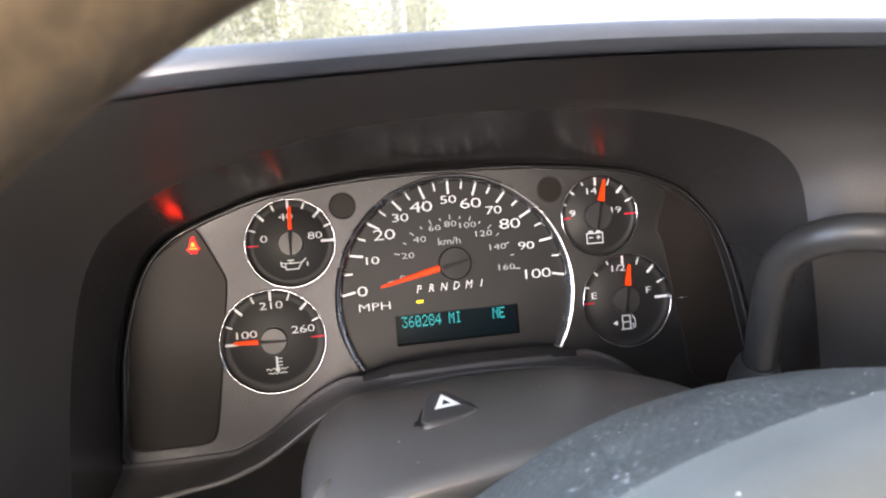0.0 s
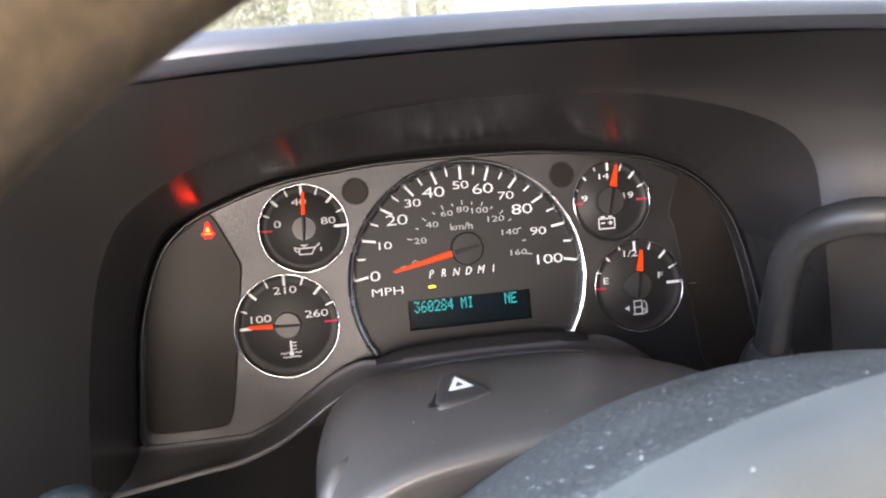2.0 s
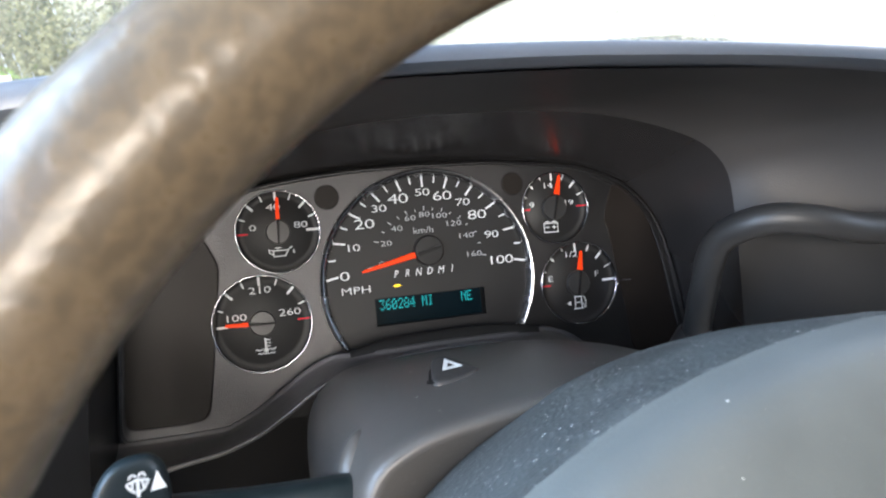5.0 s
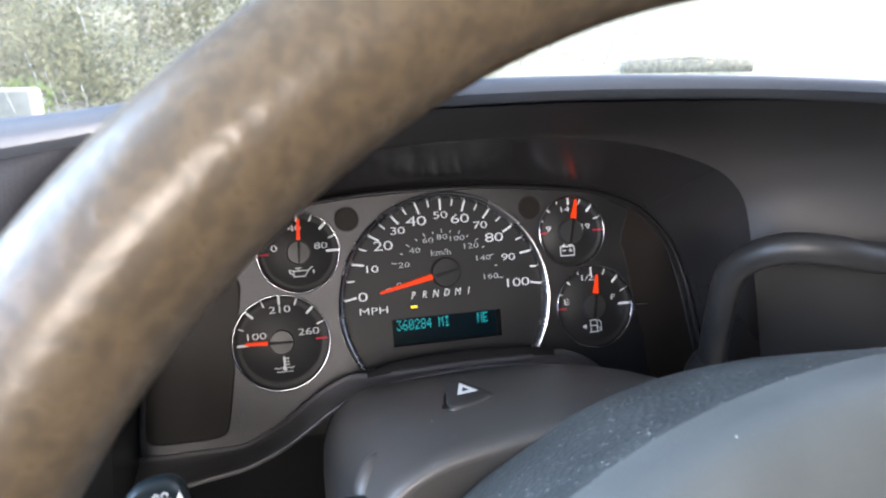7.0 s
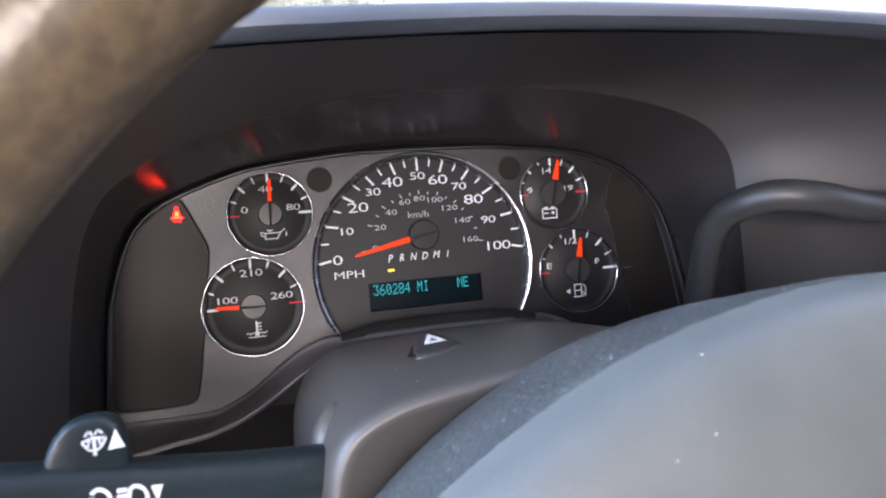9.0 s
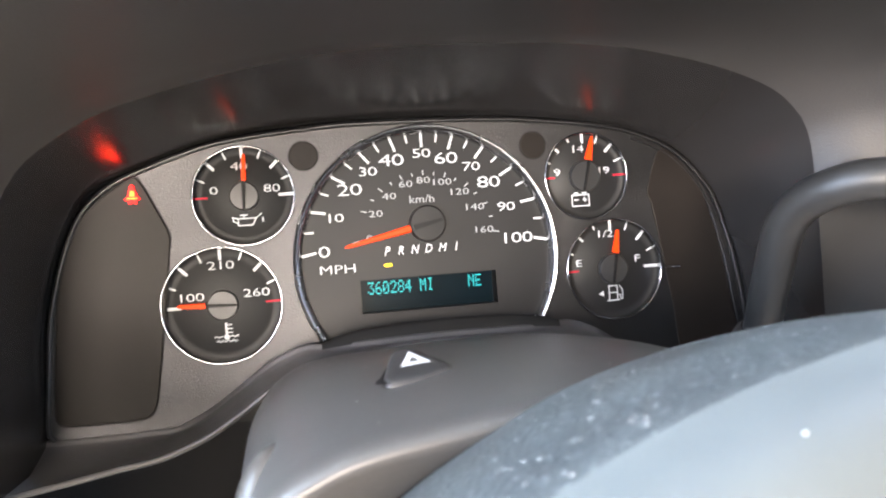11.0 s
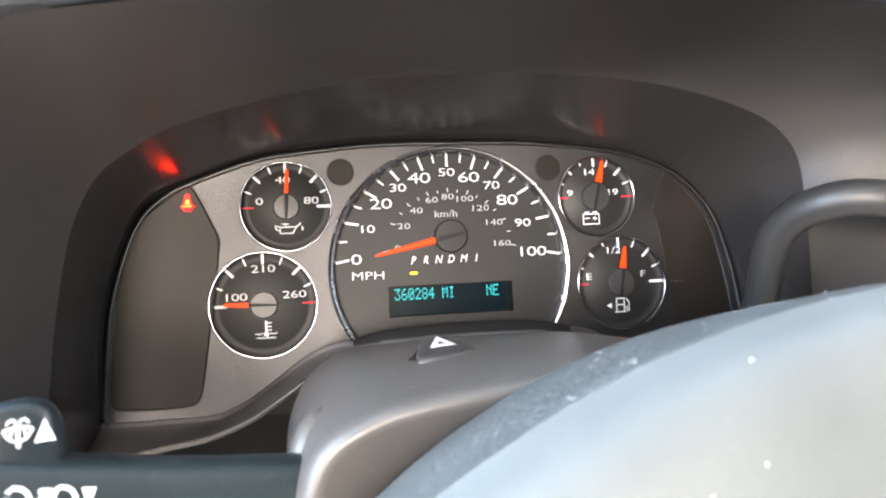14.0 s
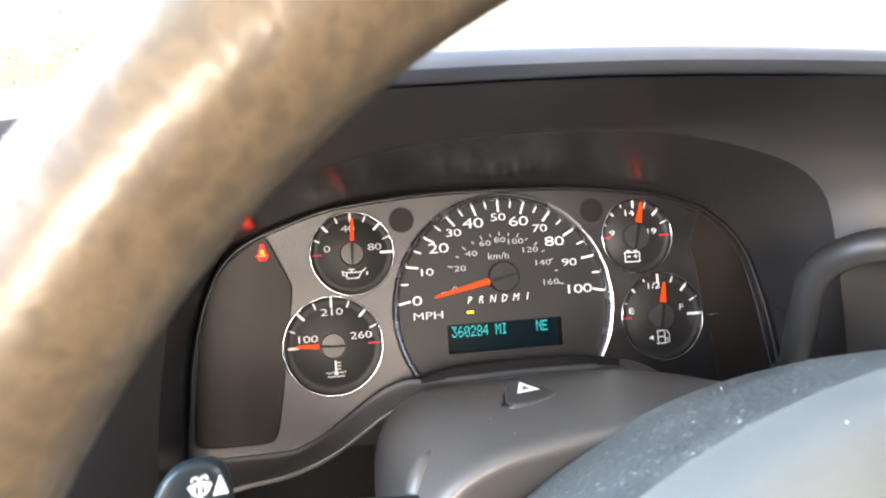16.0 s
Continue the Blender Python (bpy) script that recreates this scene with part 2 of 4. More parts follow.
def part(name, bm, mat, parent, label="", angle=38):
    """Links a bmesh, or a mesh, as one object under a thing or a part. Its points are millimetres in the thing's frame."""
    if isinstance(bm, bmesh.types.BMesh):
        mesh = bpy.data.meshes.new(name)
        bmesh.ops.recalc_face_normals(bm, faces=bm.faces)
        bm.to_mesh(mesh)
        bm.free()
    else:
        mesh = bm
    base = root_of(parent)["base"]
    mesh.transform(Matrix.Translation([-c for c in base]) @ Matrix.Scale(MM, 4))
    shade(mesh, 10 if "crisp" in mesh else angle)
    mesh.materials.clear()
    mesh.materials.append(mat)
    ob = new(name, mesh)
    ob.parent = parent
    return tagged(ob, label)


def resample(points, n):
    """A smooth line through the points, cut into n points at even steps."""
    pts = [Vector(p) for p in points]
    dense = []
    for i in range(len(pts) - 1):
        a, b = pts[i], pts[i + 1]
        before, after = pts[max(i - 1, 0)], pts[min(i + 2, len(pts) - 1)]
        for k in range(12):
            s = k / 12
            dense.append(0.5 * ((2 * a) + (b - before) * s + (2 * before - 5 * a + 4 * b - after) * s * s + (3 * a - before - 3 * b + after) * s ** 3))
    dense.append(pts[-1])
    run = [0.0]
    for a, b in zip(dense, dense[1:]):
        run.append(run[-1] + (b - a).length)
    out, j = [], 0
    for k in range(n):
        want = run[-1] * k / (n - 1)
        while j < len(run) - 2 and run[j + 1] < want:
            j += 1
        s = (want - run[j]) / max(run[j + 1] - run[j], 1e-9)
        out.append(dense[j].lerp(dense[j + 1], min(max(s, 0), 1)))
    return out


def loft(sections, closed=False, caps=False):
    bm = bmesh.new()
    rows = [[bm.verts.new(p) for p in section] for section in sections]
    n = len(rows[0])
    for low, high in zip(rows, rows[1:]):
        for i in range(n if closed else n - 1):
            k = (i + 1) % n
            bm.faces.new((low[i], low[k], high[k], high[i]))
    if caps:
        bm.faces.new(rows[0][::-1])
        bm.faces.new(rows[-1])
    return bm


def tube_mesh(path, radius, sides=16, caps=True):
    """A round bar along a path; radius may change from point to point."""
    pts = [Vector(p) for p in path]
    radii = radius if isinstance(radius, (list, tuple)) else [radius] * len(pts)
    up = Vector((0, 0.3, 1)).normalized()
    sections = []
    for i, p in enumerate(pts):
        way = (pts[min(i + 1, len(pts) - 1)] - pts[max(i - 1, 0)]).normalized()
        side = way.cross(up)
        if side.length < 0.05:
            side = way.cross(Vector((0, 1, 0)))
        side.normalize()
        over = side.cross(way).normalized()
        up = over
        sections.append([p + radii[i] * (math.cos(2 * math.pi * k / sides) * side + math.sin(2 * math.pi * k / sides) * over) for k in range(sides)])
    return loft(sections, closed=True, caps=caps)


TO_FACE = Matrix(((1, 0, 0, 0), (0, 0, -1, 0), (0, 1, 0, 0), (0, 0, 0, 1)))


def bake(curve, matrix):
    ob = new("shape", curve)
    dg = bpy.context.evaluated_depsgraph_get()
    mesh = bpy.data.meshes.new_from_object(ob.evaluated_get(dg))
    bpy.data.objects.remove(ob)
    bpy.data.curves.remove(curve)
    bm = bmesh.new()
    bm.from_mesh(mesh)
    bmesh.ops.remove_doubles(bm, verts=bm.verts, dist=0.0005)
    bm.to_mesh(mesh)
    bm.free()
    mesh.transform(matrix)
    return mesh


def flat(loops, y, depth, bevel=0.0, steps=1):
    """A sheet in the dial plane with the outline loops[0] and holes; its front stands at y, its back at y + depth."""
    curve = bpy.data.curves.new("outline", "CURVE")
    curve.dimensions, curve.fill_mode = "2D", "BOTH"
    for loop in loops:
        spline = curve.splines.new("POLY")
        spline.points.add(len(loop) - 1)
        for point, (u, v) in zip(spline.points, loop):
            point.co = (u, v, 0, 1)
        spline.use_cyclic_u = True
    curve.extrude = max(depth / 2 - bevel, 0.0001)
    curve.bevel_depth, curve.bevel_resolution = bevel, steps
    curve.offset = -bevel
    mesh = bake(curve, Matrix.Translation((0, y + depth / 2, 0)) @ TO_FACE)
    mesh["crisp"] = 1
    return mesh


def words(text, u, v, y, high, wide=1.3, slant=0.0, bold=0.0, turn=0.0, matrix=None, tight=1.0):
    curve = bpy.data.curves.new("words", "FONT")
    curve.body, curve.align_x, curve.align_y = text, "CENTER", "CENTER"
    curve.size, curve.extrude, curve.offset, curve.shear, curve.resolution_u, curve.space_character = 1.0, 0.0, bold, slant, 2, tight
    m = matrix if matrix is not None else Matrix.Translation((u, y, v)) @ TO_FACE
    return bake(curve, m @ Matrix.Rotation(turn, 4, "Z") @ Matrix.Diagonal((high / 0.70 * wide, high / 0.70, 1, 1)))


def circle(cu, cv, r, n=48, a0=0.0, a1=360.0):
    full = abs(a1 - a0) >= 359.9
    return [(cu + r * math.cos(radians(a0 + (a1 - a0) * k / (n if full else n - 1))), cv + r * math.sin(radians(a0 + (a1 - a0) * k / (n if full else n - 1)))) for k in range(n)]


def join(meshes, name):
    bm = bmesh.new()
    for mesh in meshes:
        bm.from_mesh(mesh)
        bpy.data.meshes.remove(mesh)
    out = bpy.data.meshes.new(name)
    bm.to_mesh(out)
    bm.free()
    return out


def stroke(points, wide, y, closed=False):
    """A flat printed line of a given width in the dial plane."""
    pts = list(points) + ([points[0]] if closed else [])
    bm = bmesh.new()
    for (u0, v0), (u1, v1) in zip(pts, pts[1:]):
        a, b = Vector((u0, v0)), Vector((u1, v1))
        way = (b - a).normalized()
        side = Vector((-way.y, way.x)) * wide / 2
        a, b = a - way * wide / 2, b + way * wide / 2
        bm.faces.new([bm.verts.new((p.x, y, p.y)) for p in (a + side, a - side, b - side, b + side)])
    mesh = bpy.data.meshes.new("stroke")
    bm.to_mesh(mesh)
    bm.free()
    return mesh


def patch(points, y):
    bm = bmesh.new()
    bm.faces.new([bm.verts.new((u, y, v)) for u, v in points])
    mesh = bpy.data.meshes.new("patch")
    bm.to_mesh(mesh)
    bm.free()
    return mesh


def ring_mesh(cu, cv, r, y_back, y_front, width, n=72, a0=0.0, a1=360.0):
    """A bevelled chrome ring or arc round a dial."""
    full = abs(a1 - a0) >= 359.9
    deep = y_back - y_front
    profile = [(r + width * 1.35, y_back), (r + width * 1.1, y_front + 0.4 * deep), (r + width * 0.85, y_front + 0.12 * deep), (r + width * 0.5, y_front), (r + width * 0.15, y_front + 0.04 * deep), (r - width * 0.2, y_front + 0.16 * deep), (r - width * 0.6, y_front + 0.42 * deep), (r - width * 0.9, y_front + 0.72 * deep), (r - width, y_back), (r - width, y_back + 2)]
    sections = []
    for k in range(n):
        a = radians(a0 + (a1 - a0) * k / (n if full else n - 1))
        sections.append([(cu + q * math.cos(a), y, cv + q * math.sin(a)) for q, y in profile])
    if full:
        sections.append(sections[0])
    bm = loft(sections)
    bmesh.ops.remove_doubles(bm, verts=bm.verts, dist=0.001)
    return bm


def round_ring(cu, cv, r, y_back, y_front, width, n=72):
    """A half-round chrome bead on a flared skirt, round a small dial."""
    profile = [(r + width * 1.15, y_back)] + [(r + width * math.cos(radians(a)), y_front + width * (1 - math.sin(radians(a)))) for a in range(0, 181, 22)] + [(r - width * 1.2, y_back), (r - width * 1.2, y_back + 2)]
    sections = [[(cu + q * math.cos(2 * math.pi * k / n), y, cv + q * math.sin(2 * math.pi * k / n)) for q, y in profile] for k in range(n)]
    return loft(sections + sections[:1])


def block(lo, hi, bevel=0.0, segments=2):
    bm = bmesh.new()
    bmesh.ops.create_cube(bm, size=1.0)
    for v in bm.verts:
        v.co = [l + (h - l) * (c + 0.5) for l, h, c in zip(lo, hi, v.co)]
    if bevel:
        bmesh.ops.bevel(bm, geom=bm.edges[:], offset=bevel, segments=segments, affect="EDGES", profile=0.6)
    return bm


# ---- instrument cluster ----
PLATE_LEFT = [(-61, -62), (-72, -66), (-86, -74), (-100, -84), (-112, -90), (-126, -92.5), (-150, -93), (-178, -92), (-185, -91), (-187.6, -86), (-185.6, -60), (-182.6, -32), (-175.6, -5.5), (-167.6, 13), (-158.8, 23), (-149.8, 29.3), (-140, 33.6), (-120, 41), (-99, 46.6), (-60, 51.2), (-30, 52.9), (0, 53.5)]
PLATE_RIGHT = [(30, 52.9), (60, 51.2), (99, 46.8), (120, 41.4), (140, 32), (155, 18), (165, 2), (173, -25), (179, -58), (184, -88), (178, -92), (126, -92), (100, -84), (86, -74), (72, -66), (61, -62)]
PLATE_BOTTOM = [(40, -64), (0, -64), (-40, -64)]
PLATE_OUT = [tuple(p)[:2] for p in resample([(u, v, 0) for u, v in PLATE_LEFT], 70)] + [tuple(p)[:2] for p in resample([(u, v, 0) for u, v in PLATE_RIGHT], 50)] + PLATE_BOTTOM

OIL, TEMP, VOLT, FUEL = (-91.3, 19.7, 25.0), (-105.3, -33.6, 29.2), (89.2, 20.0, 24.0), (102.2, -31.8, 28.0)
SPEED_C, SPEED_R = (0.0, -18.2), 68.0

cluster = thing("instrument_cluster", (0, 0, -92), "grey van instrument cluster with five chrome-ringed dials", "dashboard gauges")
speed_hole = [(SPEED_C[0] + SPEED_R * math.cos(radians(a)), SPEED_C[1] + SPEED_R * math.sin(radians(a))) for a in range(-35, 216, 3)]
holes = [circle(c[0], c[1], c[2] - 1) for c in (OIL, TEMP, VOLT, FUEL)]
plate = part("face_plate", flat([PLATE_OUT, speed_hole] + holes, -3.0, 5.0, 1.1, 2), PLATE, cluster, "satin dark silver face plate with fine grain", 30)

RIM_LINE = [(u, -3.5, v) for u, v in PLATE_LEFT[8:-1] + PLATE_RIGHT[:10]]
part("plate_rim", tube_mesh(resample(RIM_LINE, 150), 1.2, 10), PLATE, cluster, "raised satin rim round the face plate")
part("rim_bead", tube_mesh(resample([(u - 3.6 - 0.3 * k, -3.2, v - 1.6 + 0.15 * k) for k, (u, v) in enumerate(PLATE_RIGHT[3:10])], 60), 0.7, 8), PLATE, cluster)


def gauge_face(name, c, parent):
    profile = [(c[2] + 0.5, -1.0), (c[2] - 2.2, 0.6), (c[2] * 0.80, 0.6), (c[2] * 0.78, 0.25), (0.01, 0.25)]
    sections = [[(c[0] + r * math.cos(2 * math.pi * k / 64), y, c[1] + r * math.sin(2 * math.pi * k / 64)) for k in range(64)] for r, y in profile]
    return part(name, loft(sections, closed=True), DIAL, parent, "matt black dial face")


def polar(c, r, a):
    return (c[0] + r * math.cos(radians(a)), c[1] + r * math.sin(radians(a)))


def small_gauge(name, c, label, needle_angle, ticks, numbers, hub=0.30, reach=0.90, tail=0.75, broad=(1.5, 0.8)):
    """One small round gauge with face, ring, scale, hub and needle, as a part of the cluster."""
    face = gauge_face(name, c, cluster)
    tagged(face, label)
    part("chrome_ring", round_ring(c[0], c[1], c[2] - 0.5, -1.0, -4.0, 0.58), CHROME, face, "bright chrome ring")
    r = c[2]
    for angle, inner, outer, wide, mat in ticks:
        part("tick", stroke([polar(c, r * inner, angle), polar(c, r * outer, angle)], wide, -0.1), mat, face)
    for text, u, v, high in numbers:
        part("numeral", words(text, u, v, -0.1, high * 0.86, 1.62, bold=-0.008, tight=0.92), PRINT, face)
    profile = [(r * hub, 0.2), (r * hub, -1.8), (r * hub - 0.7, -2.6), (0.01, -2.8)]
    part("needle_hub", loft([[(c[0] + q * math.cos(2 * math.pi * k / 40), y, c[1] + q * math.sin(2 * math.pi * k / 40)) for k in range(40)] for q, y in profile], closed=True), HUB, face, "grey round needle hub")
    needle(face, c, r * (hub + 0.02), r * reach, needle_angle, broad[0], broad[1], r * hub, tail)
    return face


def needle(face, c, r0, r1, angle, w0, w1, hub_r, tail=0.75):
    a = radians(angle)
    way, side = Vector((math.cos(a), math.sin(a))), Vector((-math.sin(a), math.cos(a)))
    bm = bmesh.new()
    rows = []
    for s, w, y in ((0, w0, -3.0), (0.5, (w0 + w1) / 2, -2.8), (0.94, w1, -2.4), (1.0, w1 * 0.5, -2.3)):
        p = Vector(c[:2]) + way * (r0 + (r1 - r0) * s)
        rows.append([bm.verts.new((q.x, yy, q.y)) for q, yy in ((p - side * w, y + 0.7), (p - side * w * 0.6, y - 0.3), (p + side * w * 0.6, y - 0.3), (p + side * w, y + 0.7))])
    for low, high in zip(rows, rows[1:]):
        for i in range(4):
            bm.faces.new((low[i], low[(i + 1) % 4], high[(i + 1) % 4], high[i]))
    bm.faces.new(rows[0][::-1])
    bm.faces.new(rows[-1])
    red = part("needle", bm, NEEDLE, face, "orange-red needle")
    p, q = Vector(c[:2]) - way * hub_r * 0.95, Vector(c[:2]) + way * hub_r
    bm = bmesh.new()
    pts = [p - side * w0 * tail * 0.5, q - side * w0 * tail, q + side * w0 * tail, p + side * w0 * tail * 0.5]
    low, top = [bm.verts.new((v.x, -2.4, v.y)) for v in pts], [bm.verts.new((v.x, -5.2, v.y)) for v in pts]
    bm.faces.new(top)
    for i in range(4):
        bm.faces.new((low[i], low[(i + 1) % 4], top[(i + 1) % 4], top[i]))
    part("needle_tail", bm, NEEDLE_TAIL, face, "black needle counterweight")
    return red


MAJOR, MINOR = (0.79, 0.93, 1.35), (0.82, 0.93, 0.8)


def scale(ends, weak=False):
    rows = []
    for k in range(9):
        angle = 180 - 22.5 * k
        if k in (0, 8):
            mat = ends[0 if k == 0 else 1]
            rows.append((angle, 0.72 if mat is RED_PRINT else 0.70, 0.93, 0.9 if mat is RED_PRINT else 1.5, mat))
        elif weak and k in (1, 3):
            rows.append((angle, 0.87, 0.92, 0.8, PRINT))
        elif weak and k == 2:
            rows.append((angle, 0.83, 0.93, 1.1, PRINT))
        else:
            inner, outer, wide = MAJOR if k % 2 == 0 else MINOR
            rows.append((angle, inner, outer, wide, PRINT))
    return rows


oil = small_gauge("oil_pressure_gauge", OIL, "small black oil pressure dial reading forty", 87.0, scale((RED_PRINT, PRINT)),
                  [("0", -105.7, 23.0, 4.6), ("40", -92.8, 34.6, 4.6), ("80", -77.6, 22.9, 4.6)], 0.29, 0.83, 0.8, (1.15, 0.9))
temp = small_gauge("temperature_gauge", TEMP, "black coolant temperature dial with needle at cold", 177.5, scale((PRINT, RED_PRINT)),
                   [("210", -105.1, -14.0, 4.8), ("100", -120.4, -29.0, 4.8), ("260", -88.8, -28.8, 4.8)], 0.26, 0.73, 0.6, (1.35, 0.95))
volt = small_gauge("voltmeter", VOLT, "small black battery voltage dial reading fourteen", 76.5, scale((RED_PRINT, RED_PRINT), True),
                   [("9", 73.8, 22.6, 4.4), ("14", 86.0, 35.0, 4.4), ("19", 100.4, 22.6, 4.4)], 0.36, 0.92, 0.2, (2.2, 0.8))
fuel = small_gauge("fuel_gauge", FUEL, "black fuel dial with needle just past half", 80.5, scale((RED_PRINT, PRINT), True),
                   [("E", 82.8, -27.6, 4.4), ("1/2", 98.8, -12.4, 4.6), ("F", 117.2, -27.2, 4.4)], 0.30, 0.77, 0.15, (2.1, 0.9))

# pictograms
Y0 = -0.15
can = [stroke([(-97.5, 9.3), (-95.0, 8.6), (-95.0, 5.2), (-88.2, 5.2), (-86.2, 8.6), (-83.8, 10.6)], 0.6, Y0), stroke([(-95.0, 8.6), (-86.2, 8.6)], 0.6, Y0),
       stroke([(-92.2, 8.8), (-92.2, 10.2)], 0.6, Y0), stroke([(-93.8, 10.3), (-90.6, 10.3)], 0.6, Y0), stroke([(-97.6, 9.4), (-97.2, 7.4), (-95.4, 6.6)], 0.6, Y0), stroke([(-83.0, 8.4), (-83.0, 6.8)], 0.7, Y0)]
part("oil_can_symbol", join(can, "oil_can_symbol"), PRINT, oil)
thermo = [stroke([(-104.6, -43.0), (-104.6, -50.0)], 1.1, Y0), patch(circle(-104.6, -49.6, 1.4, 14), Y0)]
for k in range(3):
    thermo.append(stroke([(-104.4, -43.6 - 1.9 * k), (-101.9, -43.6 - 1.9 * k)], 0.55, Y0))
for row in range(2):
    v = -49.4 - 2.2 * row
    for u0, u1 in (((-110.4, -106.6), (-102.8, -99.0)) if row == 0 else ((-109.4, -99.8),)):
        n = max(2, int((u1 - u0) / 0.8))
        thermo.append(stroke([(u0 + (u1 - u0) * k / n, v + 0.45 * math.sin(2.1 * k)) for k in range(n + 1)], 0.5, Y0))
part("thermometer_symbol", join(thermo, "thermometer_symbol"), PRINT, temp)
cell = [stroke([(81.4, 4.0), (91.2, 4.0), (91.2, 10.0), (81.4, 10.0)], 0.6, Y0, True), stroke([(83.0, 11.0), (84.8, 11.0)], 0.8, Y0), stroke([(87.8, 11.0), (89.6, 11.0)], 0.8, Y0),
        stroke([(82.9, 7.4), (85.0, 7.4)], 0.6, Y0), stroke([(87.6, 7.4), (89.7, 7.4)], 0.6, Y0), stroke([(88.65, 6.35), (88.65, 8.45)], 0.6, Y0)]
part("battery_symbol", join(cell, "battery_symbol"), PRINT, volt)
pump = [stroke([(99.4, -49.0), (99.4, -41.2), (104.2, -41.2), (104.2, -49.0)], 0.65, Y0), stroke([(98.6, -49.2), (105.0, -49.2)], 0.7, Y0), stroke([(99.4, -45.0), (104.2, -45.0)], 0.6, Y0),
        stroke([(104.2, -46.4), (106.0, -46.4), (106.0, -48.6), (107.2, -48.6), (107.2, -43.6), (105.6, -41.4)], 0.5, Y0), patch([(93.2, -45.2), (96.2, -43.6), (96.2, -46.8)], Y0)]
part("fuel_pump_symbol", join(pump, "fuel_pump_symbol"), PRINT, fuel)

# speedometer
dial_out = [(SPEED_C[0] + (SPEED_R + 1) * math.cos(radians(a)), SPEED_C[1] + (SPEED_R + 1) * math.sin(radians(a))) for a in range(-37, 218, 3)]
LCD = (-36.8, 35.6, -44.6, -27.2)
lcd_hole = [(LCD[0], LCD[2]), (LCD[1], LCD[2]), (LCD[1], LCD[3]), (LCD[0], LCD[3])]
speedo = part("speedometer", flat([dial_out, lcd_hole], 0.3, 3.0), DIAL, cluster, "large matt black speedometer dial reading zero")
part("chrome_ring", ring_mesh(SPEED_C[0], SPEED_C[1], SPEED_R - 0.2, -1.0, -5.4, 2.0, 120, -33, 213), SATIN_CHROME, speedo, "bright chrome arc open at its foot")


def along(angle, factor=1.0, reach=63.0):
    d = Vector((math.cos(radians(angle)), math.sin(radians(angle))))
    c = Vector(SPEED_C)
    t = d.dot(c) + math.sqrt(d.dot(c) ** 2 - c.length_squared + reach ** 2)
    return d * t * factor


for k in range(21):
    angle = 191.0 - 2.02 * 5 * k
    inner, outer = (59.0, 65.0) if k % 2 == 0 else (61.6, 65.0)
    part("tick", stroke([tuple(along(angle, 1, inner)), tuple(along(angle, 1, outer))], 1.25 if k % 2 == 0 else 0.9, 0.1), PRINT, speedo)
for text, u, v, high in (("0", -54.0, -11.4, 6.8), ("10", -47.6, 5.6, 5.2), ("20", -38.9, 19.6, 7.0), ("30", -29.0, 28.6, 5.4), ("40", -16.3, 33.8, 7.2), ("50", -0.3, 36.8, 5.4),
                         ("60", 12.6, 33.6, 7.0), ("70", 26.0, 28.6, 5.4), ("80", 35.0, 19.8, 7.0), ("90", 43.8, 6.2, 5.4), ("100", 48.4, -10.9, 6.6)):
    part("numeral", words(text, u, v, 0.1, high * 0.86, 1.68, bold=-0.008, tight=0.90), PRINT, speedo)
part("lettering", words("MPH", -47.8, -20.7, 0.1, 4.5, 1.5, bold=-0.012), PRINT, speedo)
part("lettering", words("km/h", -1.7, 12.9, 0.1, 4.0, 1.2), PRINT_DIM, speedo)
for k in range(17):
    angle = 191.0 - 1.255 * 10 * k
    if k in (1,):
        continue
    part("tick", stroke([tuple(along(angle, 0.575)), tuple(along(angle, 0.62 if k % 2 == 0 else 0.60))], 0.65, 0.1), PRINT_DIM, speedo)
for k in range(0, 9):
    p = along(191.0 - 1.255 * 20 * k, 0.485)
    part("numeral", words(str(20 * k), p.x, p.y + (1.0 if k in (3, 4, 5) else 0.0), 0.1, 3.4, 1.6), PRINT_DIM, speedo)
for k, letter in enumerate("PRNDM1"):
    part("gear_letter", words(letter, -22.2 + 7.35 * k, -13.2, 0.1, 4.6, 0.82, slant=0.28), PRINT, speedo)
part("gear_marker", flat([[(-23.6, -20.9), (-20.2, -20.9), (-19.7, -20.2), (-20.2, -19.5), (-23.6, -19.5), (-24.1, -20.2)]], -0.2, 0.6), SELECTED, speedo, "amber gear position lamp")
hub_profile = [(9.6, 0.3), (9.6, -3.0), (8.8, -4.0), (0.01, -4.2)]
part("needle_hub", loft([[(q * math.cos(2 * math.pi * k / 48), y, q * math.sin(2 * math.pi * k / 48)) for k in range(48)] for q, y in hub_profile], closed=True), DIAL, speedo, "black round needle hub")
needle(speedo, (0, 0), 8.5, 44.5, 192.5, 1.9, 0.9, 8.0)

